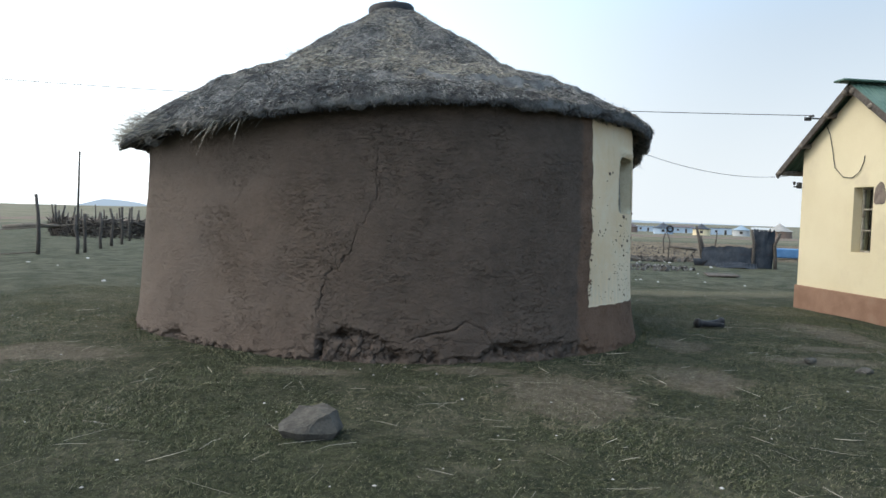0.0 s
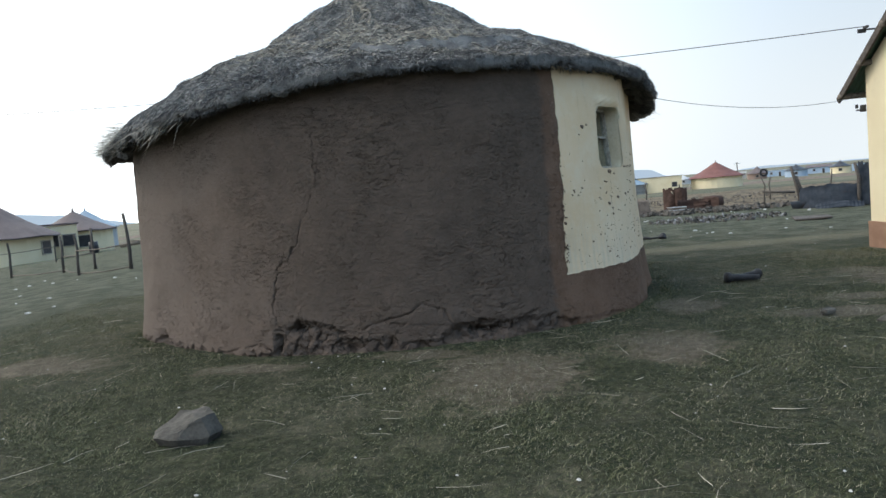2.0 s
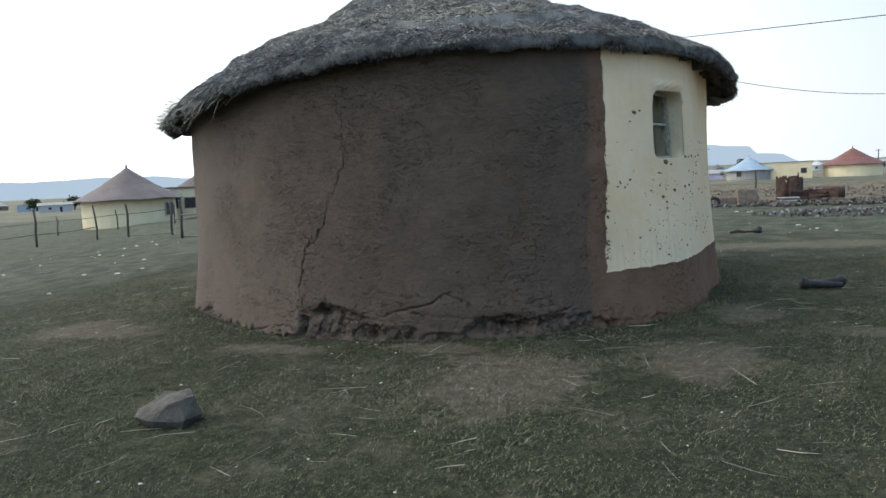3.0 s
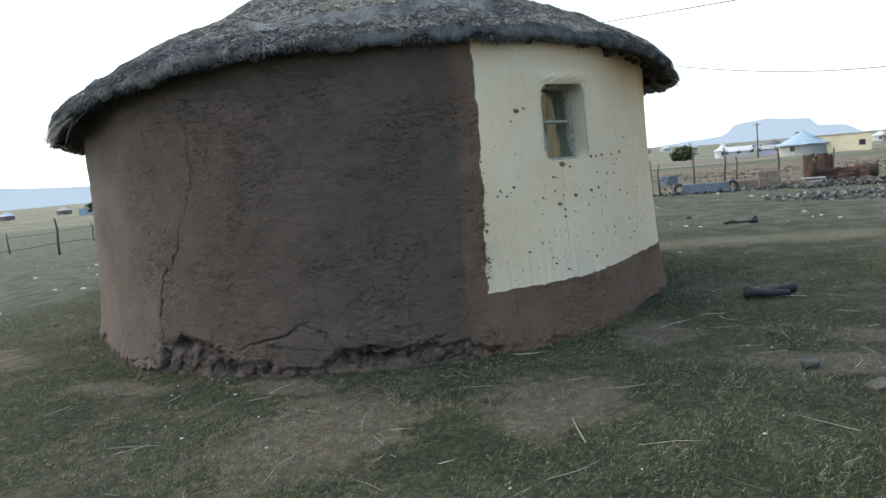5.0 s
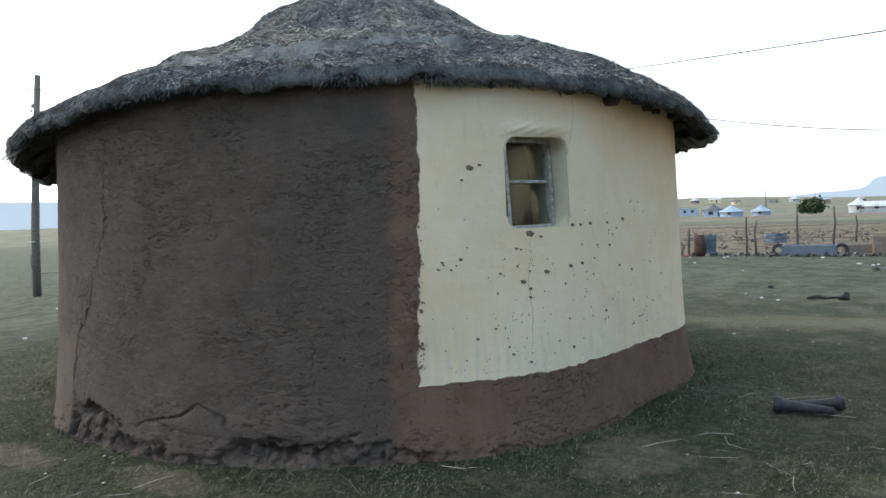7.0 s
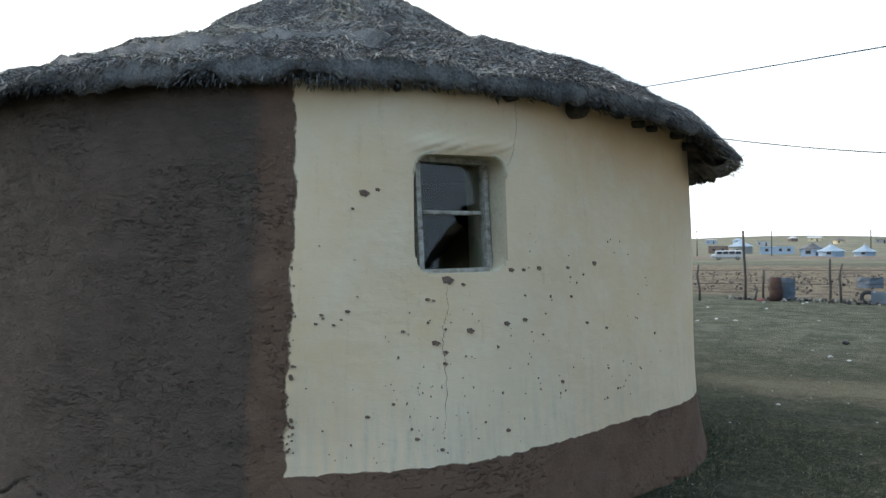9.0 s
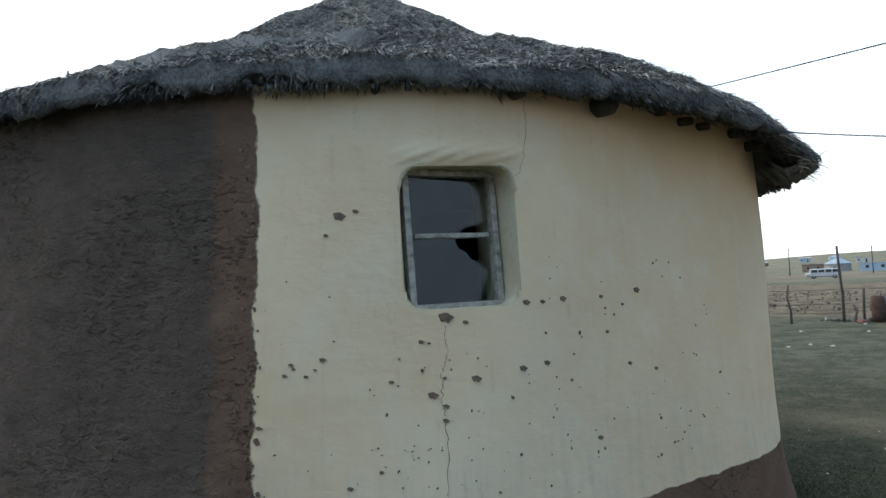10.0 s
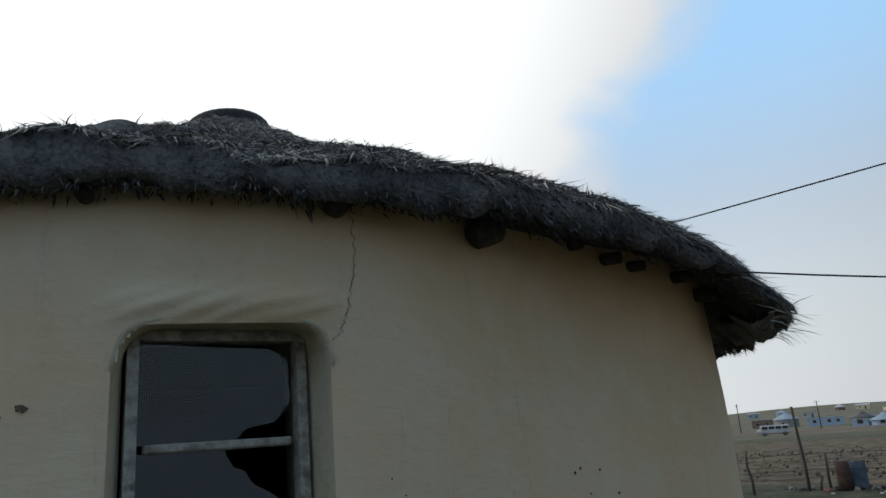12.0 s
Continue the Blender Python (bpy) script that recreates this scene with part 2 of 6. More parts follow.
M = {}
M["ground"] = ground_material()
M["wall"] = wall_paint()
# near-black: the unlit room's shade is put into the plaster's colour
M["inside"] = mottled("room_shade_plaster", (0.012, 0.011, 0.010), (0.022, 0.020, 0.017), 3)
M["chip"] = mottled("bared_mud", (0.11, 0.078, 0.06), (0.19, 0.13, 0.10), 30)
M["reveal"] = mottled("cream_distemper", (0.53, 0.46, 0.335), (0.45, 0.38, 0.265), 7, 0.92, stain=(0.36, 0.30, 0.22), stain_scale=5)
M["thatch"] = mottled("weathered_thatch", (0.07, 0.07, 0.071), (0.20, 0.198, 0.195), 5, 0.95, grain=70, relief=0.9, depth=0.02)
M["straw"] = strands("grey_straw", [(0.09, 0.091, 0.093), (0.18, 0.18, 0.18), (0.26, 0.258, 0.252), (0.35, 0.342, 0.325), (0.48, 0.46, 0.42)])
# darker stalks: varied tone, plus the eave's self-shading put into the colour
M["straw_dark"] = strands("dark_straw", [(0.04, 0.04, 0.042), (0.085, 0.085, 0.087), (0.15, 0.148, 0.147)])
M["straw_pale"] = strands("pale_straw", [(0.24, 0.225, 0.195), (0.37, 0.34, 0.285), (0.54, 0.49, 0.40)])
M["grass"] = strands("short_grass", [(0.014, 0.024, 0.010), (0.047, 0.056, 0.025), (0.095, 0.100, 0.049), (0.22, 0.21, 0.135)])
M["hay"] = strands("dry_grass", [(0.06, 0.057, 0.04), (0.15, 0.136, 0.098), (0.36, 0.325, 0.24)])
M["rubber"] = mottled("old_rubber", (0.014, 0.014, 0.016), (0.030, 0.030, 0.033), 14, 0.6)
M["timber"] = mottled("weathered_timber", (0.10, 0.085, 0.07), (0.19, 0.165, 0.14), 18, 0.9)
M["dark_timber"] = mottled("old_pole", (0.055, 0.047, 0.042), (0.10, 0.088, 0.078), 18, 0.9)
M["frame"] = mottled("peeling_white_paint", (0.42, 0.395, 0.34), (0.26, 0.235, 0.195), 30, 0.7, stain=(0.13, 0.10, 0.08), stain_scale=14)
M["stone"] = mottled("grey_stone", (0.046, 0.043, 0.038), (0.084, 0.078, 0.069), 9, 0.85)
M["cream_house"] = mottled("cream_wall_paint", (0.62, 0.55, 0.385), (0.57, 0.495, 0.335), 1.2, 0.9, relief=0.2, stain=(0.52, 0.45, 0.32), stain_scale=1.0)
M["terra"] = mottled("terracotta_plinth_paint", (0.20, 0.118, 0.080), (0.26, 0.160, 0.112), 3, 0.9, stain=(0.23, 0.16, 0.12))
M["green_iron"] = mottled("green_roof_iron", (0.06, 0.115, 0.09), (0.10, 0.155, 0.125), 4, 0.5, 0.2)
M["grey_iron"] = mottled("dark_corrugated_iron", (0.022, 0.028, 0.038), (0.042, 0.050, 0.062), 4, 0.85, 0.0, spec=0.1, stain=(0.05, 0.04, 0.035))
M["rust"] = mottled("rusty_steel", (0.048, 0.030, 0.025), (0.088, 0.054, 0.043), 8, 0.9, 0.1, stain=(0.06, 0.04, 0.035), stain_scale=4)
M["block"] = mottled("old_mud_block", (0.12, 0.095, 0.08), (0.20, 0.165, 0.14), 7, 0.95)
M["blue_drum"] = mottled("faded_blue_plastic", (0.085, 0.11, 0.14), (0.125, 0.15, 0.18), 5, 0.6)
M["litter"] = mottled("white_litter", (0.36, 0.36, 0.35), (0.56, 0.56, 0.55), 12, 0.7)
M["pebble"] = mottled("pale_pebble", (0.28, 0.27, 0.25), (0.45, 0.44, 0.42), 12, 0.8)
M["blue_paint"] = mottled("faded_blue_paint", (0.05, 0.13, 0.27), (0.08, 0.18, 0.33), 2, 0.6)
M["wire"] = mottled("black_cable", (0.03, 0.03, 0.032), (0.05, 0.05, 0.05), 4, 0.6)
M["brown_roof"] = mottled("brown_roof_sheet", (0.095, 0.076, 0.078), (0.135, 0.11, 0.11), 0.8, 0.7)
M["red_roof"] = mottled("red_roof_sheet", (0.13, 0.055, 0.048), (0.17, 0.075, 0.065), 0.8, 0.7)
M["blue_roof"] = mottled("pale_blue_roof_sheet", (0.19, 0.26, 0.33), (0.25, 0.32, 0.39), 0.8, 0.55)
M["grey_wall"] = mottled("grey_plaster", (0.24, 0.24, 0.235), (0.32, 0.31, 0.295), 0.8)
M["cream_far"] = mottled("cream_plaster", (0.62, 0.53, 0.35), (0.68, 0.59, 0.41), 0.8)
M["white_wall"] = mottled("white_plaster", (0.36, 0.38, 0.40), (0.44, 0.45, 0.46), 0.8)
M["lilac_wall"] = mottled("pale_lilac_plaster", (0.40, 0.40, 0.52), (0.47, 0.47, 0.58), 0.8)
M["sky_wall"] = mottled("pale_blue_plaster", (0.27, 0.36, 0.47), (0.34, 0.42, 0.52), 0.8)
M["teal_wall"] = mottled("teal_plaster", (0.05, 0.20, 0.20), (0.08, 0.26, 0.25), 0.8)
M["brown_wall"] = mottled("brown_plaster", (0.17, 0.12, 0.10), (0.24, 0.18, 0.15), 0.8)
M["dark"] = mottled("dark_opening", (0.02, 0.02, 0.025), (0.04, 0.04, 0.045), 3, 0.4)
M["leaf"] = strands("dark_leaves", [(0.022, 0.036, 0.016), (0.04, 0.058, 0.024), (0.065, 0.085, 0.035)])
M["bark"] = mottled("bark", (0.06, 0.05, 0.04), (0.11, 0.095, 0.08), 8)


def glass(name, tint=(0.9, 0.95, 0.93)):
    m = bpy.data.materials.new(name)
    m.use_nodes = True
    n = Nodes(m.node_tree)
    clear, shine, mixer = n.add("ShaderNodeBsdfTransparent"), n.add("ShaderNodeBsdfGlossy"), n.add("ShaderNodeMixShader")
    clear.inputs[0].default_value = (*tint, 1)
    shine.inputs["Roughness"].default_value = 0.02
    edge = n.add("ShaderNodeLayerWeight")
    edge.inputs[0].default_value = 0.5
    n.put(mixer.inputs[0], n.math("MULTIPLY_ADD", n.math("POWER", edge.outputs["Facing"], 4.0), 0.8, 0.042))
    n.put(mixer.inputs[1], clear.outputs[0])
    n.put(mixer.inputs[2], shine.outputs[0])
    n.put(n.add("ShaderNodeOutputMaterial").inputs[0], mixer.outputs[0])
    return m


M["glass"] = glass("window_glass")


def haze_blue_glow(name, low, high):
    """Far hills, a plain glowing backdrop with the air's blue haze put into its colour."""
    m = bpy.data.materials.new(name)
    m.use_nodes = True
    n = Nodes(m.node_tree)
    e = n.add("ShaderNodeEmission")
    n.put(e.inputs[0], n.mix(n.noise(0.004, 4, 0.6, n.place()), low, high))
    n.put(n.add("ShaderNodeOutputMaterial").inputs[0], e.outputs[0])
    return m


M["hills"] = haze_blue_glow("far_hills_in_haze", (0.46, 0.60, 0.76), (0.54, 0.67, 0.81))

# ---- building blocks ----
RNG = np.random.default_rng(5)


def mesh_from(name, verts, faces, mat, smooth=False):
    me = bpy.data.meshes.new(name)
    me.from_pydata([tuple(v) for v in verts], [], faces)
    me.materials.append(mat)
    if smooth:
        me.shade_smooth()
    return me


def quads_mesh(name, v, f, mat, smooth=False):
    """A mesh out of numpy arrays: v (n, 3), f (m, 3 or 4)."""
    me = bpy.data.meshes.new(name)
    k = f.shape[1]
    me.vertices.add(len(v))
    me.vertices.foreach_set("co", np.ascontiguousarray(v, np.float32).ravel())
    me.loops.add(f.size)
    me.loops.foreach_set("vertex_index", np.ascontiguousarray(f, np.int32).ravel())
    me.polygons.add(len(f))
    me.polygons.foreach_set("loop_start", np.arange(0, f.size, k, dtype=np.int32))
    me.materials.append(mat)
    me.update(calc_edges=True)
    if smooth:
        me.shade_smooth()
    return me


def part(name, data, parent, label="", m=None):
    """Links a mesh, or a bmesh with its material set, as one part under a thing."""
    ob = new(name, data)
    ob.parent = parent
    if m is not None:
        ob.matrix_basis = m
    if label:
        tagged(ob, label)
    return ob


def thing(name, label, category, m=None, group="", kind="", data=None):
    ob = new(name, data)
    if m is not None:
        ob.matrix_basis = m
    return tagged(ob, label, category, group, kind)


def finish(name, bm, mat, smooth=False):
    me = bpy.data.meshes.new(name)
    bm.to_mesh(me)
    bm.free()
    me.materials.append(mat)
    if smooth:
        me.shade_smooth()
    return me


def box(name, size, mat, bevel=0.01, at=(0, 0, 0), jitter=0.0):
    bm = bmesh.new()
    bmesh.ops.create_cube(bm, size=1.0, matrix=Matrix.Translation(at) @ Matrix.Diagonal((*size, 1)))
    if bevel:
        bmesh.ops.bevel(bm, geom=bm.edges[:], offset=bevel, segments=1, affect="EDGES")
    if jitter:
        for v in bm.verts:
            v.co += Vector(noise.noise_vector(v.co * 3.1 + Vector(size))) * jitter
    return finish(name, bm, mat)


def boxes(name, items, mat, bevel=0.006):
    """Several boxes of one part: (size, place)."""
    bm = bmesh.new()
    for size, at in items:
        bmesh.ops.create_cube(bm, size=1.0, matrix=Matrix.Translation(at) @ Matrix.Diagonal((*size, 1)))
    if bevel:
        bmesh.ops.bevel(bm, geom=bm.edges[:], offset=bevel, segments=1, affect="EDGES")
    return finish(name, bm, mat)


def pole(name, points, radii, mat, sides=8, rough=0.0):
    """A round, tapered and slightly bent pole through points."""
    pts = [Vector(p) for p in points]
    verts, faces = [], []
    for i, p in enumerate(pts):
        along = (pts[min(i + 1, len(pts) - 1)] - pts[max(i - 1, 0)]).normalized()
        side = along.cross(Vector((0.31, 0.95, 0.05))).normalized()
        up = along.cross(side)
        for k in range(sides):
            a = math.tau * k / sides
            r = radii[i] * (1 + rough * noise.noise(p * 7 + Vector((k * 1.7, 0, 3))))
            verts.append(p + r * (math.cos(a) * side + math.sin(a) * up))
    for i in range(len(pts) - 1):
        for k in range(sides):
            a, b = i * sides + k, i * sides + (k + 1) % sides
            faces.append((a, b, b + sides, a + sides))
    faces += [tuple(range(sides))[::-1], tuple(range(len(verts) - sides, len(verts)))]
    return mesh_from(name, verts, faces, mat, True)


def ring_frame(name, width, height, depth, bar, mat):
    """A window frame as one moulding; it stands in its x-z plane."""
    verts, faces = [], []
    for y in (-depth / 2, depth / 2):
        for k in (0.0, bar):
            a, b = width / 2 - k, height / 2 - k
            verts += [(-a, y, -b), (a, y, -b), (a, y, b), (-a, y, b)]
    for i in range(4):
        j = (i + 1) % 4
        faces += [(i, j, 4 + j, 4 + i), (8 + j, 8 + i, 12 + i, 12 + j), (j, i, 8 + i, 8 + j), (4 + i, 4 + j, 12 + j, 12 + i)]
    return mesh_from(name, verts, faces, mat)


def crag(name, size, mat, seed, points=15):
    """A broken stone with flat faces: the hull of a few points."""
    r = random.Random(seed)
    bm = bmesh.new()
    for _ in range(points):
        v = Vector((r.gauss(0, 1), r.gauss(0, 1), r.gauss(0, 1))).normalized()
        bm.verts.new((v.x * size[0], v.y * size[1], max(v.z, -0.55) * size[2]))
    made = bmesh.ops.convex_hull(bm, input=bm.verts[:])
    bmesh.ops.delete(bm, geom=[v for v in made["geom_interior"] if isinstance(v, bmesh.types.BMVert)], context="VERTS")
    bmesh.ops.dissolve_limit(bm, angle_limit=radians(14), verts=bm.verts[:], edges=bm.edges[:])
    bmesh.ops.triangulate(bm, faces=bm.faces[:])
    bmesh.ops.subdivide_edges(bm, edges=bm.edges[:], cuts=3, use_grid_fill=True)
    for v in bm.verts:
        v.co += 0.010 * Vector(noise.noise_vector(v.co * 14))
    return finish(name, bm, mat)


def boulder(name, size, mat, seed, cuts=2, flat=0.0):
    """An angular stone: a ball pushed in along random planes."""
    bm = bmesh.new()
    bmesh.ops.create_icosphere(bm, subdivisions=cuts, radius=1.0)
    r = random.Random(seed)
    for _ in range(9):
        n = Vector((r.uniform(-1, 1), r.uniform(-1, 1), r.uniform(-0.3, 1))).normalized()
        d = r.uniform(0.55, 0.85)
        for v in bm.verts:
            over = v.co.dot(n) - d
            if over > 0:
                v.co -= n * over
    for v in bm.verts:
        v.co += 0.05 * Vector(noise.noise_vector(v.co * 2.5 + Vector((seed, 0, 0))))
        v.co = Vector((v.co.x * size[0], v.co.y * size[1], max(v.co.z, -0.6) * size[2]))
    return finish(name, bm, mat)


# ---- the land ----


def land(x, y):
    d = 0.02 * max(0.0, y - 26) + 0.074 * max(0.0, -0.87 * x - 0.5 * y)
    z = 0.15 - 4 * (1 - math.exp(-d / 4))
    far = math.hypot(x, y)
    if far > 260:
        az = math.degrees(math.atan2(y, x))
        z += 11.0 * min(1.0, (far - 260) / 560) ** 1.3 * math.exp(-(((az - 103) / 13) ** 2))
        z += 3.0 * min(1.0, (far - 260) / 900) * math.exp(-(((az - 150) / 20) ** 2))
    return z


def land_bumps(x, y):
    p = Vector((x, y, 0))
    near = 1 / (1 + (math.hypot(x, y - 6) / 30) ** 2)
    return land(x, y) + near * (0.020 * noise.noise(p * 0.9) + 0.010 * noise.noise(p * 2.7)) + (0.10 * noise.noise(p * 0.35) if y > 27 else 0.0)


def build_ground():
    rings = [0.0] + [0.16 * 1.0 + 0.115 * i for i in range(120)]
    while rings[-1] < 4600:
        rings.append(rings[-1] * 1.055)
    seg = 260
    verts, faces = [(0, 6, land_bumps(0, 6))], []
    for r in rings[1:]:
        for k in range(seg):
            a = math.tau * k / seg
            x, y = r * math.cos(a), 6 + r * math.sin(a)
            verts.append((x, y, land_bumps(x, y)))
    for k in range(seg):
        faces.append((0, 1 + k, 1 + (k + 1) % seg))
    for i in range(len(rings) - 2):
        for k in range(seg):
            a, b = 1 + i * seg + k, 1 + i * seg + (k + 1) % seg
            faces.append((a, a + seg, b + seg, b))
    thing("ground", "closely grazed grass with worn earth patches", "ground", kind="structure", data=mesh_from("ground", verts, faces, M["ground"], True))


build_ground()


def hills(name, label, pts, dist, drop=-60.0):
    """A far ridge along bearings (degrees, height above eye level in degrees)."""
    verts, faces = [], []
    az = np.arange(pts[0][0], pts[-1][0] + 0.01, 0.25)
    el = np.interp(az, [p[0] for p in pts], [p[1] for p in pts])
    for a, e in zip(az, el):
        e += 0.05 * noise.noise(Vector((a * 0.9, dist * 0.01, 0))) + 0.02 * noise.noise(Vector((a * 4, dist * 0.01, 5)))
        x, y = math.cos(radians(a)), math.sin(radians(a))
        verts += [(dist * x, dist * y, drop), (dist * x, dist * y, 1.6 + dist * math.tan(radians(e))), (dist * 1.12 * x, dist * 1.12 * y, drop)]
    for i in range(len(az) - 1):
        a = 3 * i
        faces += [(a, a + 1, a + 4, a + 3), (a + 1, a + 2, a + 5, a + 4)]
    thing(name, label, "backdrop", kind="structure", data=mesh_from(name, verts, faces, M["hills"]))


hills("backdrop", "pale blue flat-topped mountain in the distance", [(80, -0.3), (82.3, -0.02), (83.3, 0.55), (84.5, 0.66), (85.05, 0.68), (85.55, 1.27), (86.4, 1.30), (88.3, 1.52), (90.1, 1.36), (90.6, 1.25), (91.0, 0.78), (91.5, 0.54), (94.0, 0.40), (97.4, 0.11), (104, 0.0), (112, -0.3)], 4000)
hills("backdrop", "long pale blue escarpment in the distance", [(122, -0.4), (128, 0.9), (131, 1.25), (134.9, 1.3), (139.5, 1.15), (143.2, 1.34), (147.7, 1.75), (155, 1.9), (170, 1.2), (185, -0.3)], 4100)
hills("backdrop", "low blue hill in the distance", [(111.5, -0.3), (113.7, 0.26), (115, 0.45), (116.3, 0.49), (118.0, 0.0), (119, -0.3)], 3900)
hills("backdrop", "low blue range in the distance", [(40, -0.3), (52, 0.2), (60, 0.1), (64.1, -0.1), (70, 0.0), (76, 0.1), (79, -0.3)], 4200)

# ---- the round hut ----
KNOTS = [(-180, 3.08), (-152, 3.08), (-121, 2.88), (-98, 2.96), (-60, 3.01), (-30, 3.0), (-8, 2.88), (16, 3.04), (60, 3.0), (120, 3.0), (180, 3.08)]
CRACKS = [
    [(-90.4, 2.23), (-90.2, 1.95), (-90.4, 1.64), (-93.2, 1.37), (-94.2, 1.13), (-98.4, 0.97), (-99.8, 0.85), (-99.9, 0.60), (-99.2, 0.38), (-99.6, 0.15)],
    [(-90.8, 2.38), (-90.4, 2.23)],
    [(-84.0, 0.36), (-82.8, 0.40), (-80.0, 0.43), (-77.5, 0.46), (-74.2, 0.52), (-71.8, 0.49), (-70.0, 0.38), (-69.3, 0.33)],
    [(-82.5, 0.41), (-79.0, 0.39), (-76.0, 0.36), (-73.0, 0.34), (-69.3, 0.33)],
    [(-111.0, 0.17), (-107.5, 0.215), (-104.6, 0.225), (-102.1, 0.26), (-100.5, 0.20)],
    [(-116.0, 0.72), (-115.4, 0.50), (-117.0, 0.34)],
    [(-99.2, 0.38), (-96.8, 0.372), (-95.4, 0.43), (-92.9, 0.45), (-89.5, 0.41)],
    [(-65.0, 0.345), (-61.4, 0.29), (-57.0, 0.33), (-54.3, 0.355)],
]
FINE_CRACKS = [[(-31.8, 1.504), (-31.8, 1.374), (-32.3, 1.311), (-32.4, 1.207), (-32.2, 1.116), (-32.3, 0.83), (-32.7, 0.77)], [(-23.6, 2.50), (-23.5, 2.37), (-23.9, 2.226), (-24.4, 2.148)], [(-24.4, 2.148), (-25.3, 2.118)]]


def smooth_interp(a, knots):
    xs, ys = [k[0] for k in knots], [k[1] for k in knots]
    i = np.clip(np.searchsorted(xs, a) - 1, 0, len(xs) - 2)
    xs, ys = np.array(xs, float), np.array(ys, float)
    s = np.clip((a - xs[i]) / (xs[i + 1] - xs[i]), 0, 1)
    s = s * s * (3 - 2 * s)
    return ys[i] * (1 - s) + ys[i + 1] * s


def hut_radius(az, z):
    """The wall's outer radius, without fine relief."""
    az, z = np.asarray(az, float), np.asarray(z, float)
    r = smooth_interp(az, KNOTS) + 0.085 * np.exp(-np.maximum(z - 0.1, 0) / 0.28) - 0.03 * (z - 1.4)
    return r + 0.008 * np.sin(np.radians(az) * 9 + 2.1 * z) + 0.006 * np.sin(np.radians(az) * 17 - 3.3 * z + 1)


def hut_point(az, z, out=0.0):
    r = hut_radius(az, z) + out
    return np.stack([HUT[0] + r * np.cos(np.radians(az)), HUT[1] + r * np.sin(np.radians(az)), np.asarray(z, float) + 0 * r], -1)


def lattice(x, y, seed):
    """Cheap smooth noise on arrays."""
    def h(i, j):
        s = np.sin(i * 127.1 + j * 311.7 + seed * 74.7) * 43758.5453
        return s - np.floor(s)
    i, j = np.floor(x), np.floor(y)
    u, v = x - i, y - j
    u, v = u * u * (3 - 2 * u), v * v * (3 - 2 * v)
    return (h(i, j) * (1 - u) + h(i + 1, j) * u) * (1 - v) + (h(i, j + 1) * (1 - u) + h(i + 1, j + 1) * u) * v - 0.5


def line_distance(a, z, line, scale=0.052):
    """Metres from wall points to a broken line given in degrees and heights."""
    best = np.full(a.shape, 9.0)
    for (a0, z0), (a1, z1) in zip(line, line[1:]):
        p, q = np.array([a0 * scale, z0]), np.array([a1 * scale, z1])
        d = q - p
        s = np.clip(((a * scale - p[0]) * d[0] + (z - p[1]) * d[1]) / (d @ d), 0, 1)
        best = np.minimum(best, np.hypot(a * scale - p[0] - s * d[0], z - p[1] - s * d[1]))
    return best


def cells(x, y, seed):
    """Clods: for each point the way to the nearest joint, and a number for its clod."""
    i, j = np.floor(x), np.floor(y)
    best, second, tone = np.full(x.shape, 9.0), np.full(x.shape, 9.0), np.zeros(x.shape)

    def h(a, b, k):
        s = np.sin(a * 127.1 + b * 311.7 + k * 74.7 + seed) * 43758.5453
        return s - np.floor(s)

    for di in (-1, 0, 1):
        for dj in (-1, 0, 1):
            a, b = i + di, j + dj
            d = np.hypot(a + h(a, b, 1) - x, b + h(a, b, 2) - y)
            near = d < best
            second = np.where(near, best, np.minimum(second, d))
            tone = np.where(near, h(a, b, 3), tone)
            best = np.where(near, d, best)
    return second - best, tone


WINDOW = dict(az=(-35.2, -24.7), z=(1.55, 2.195))


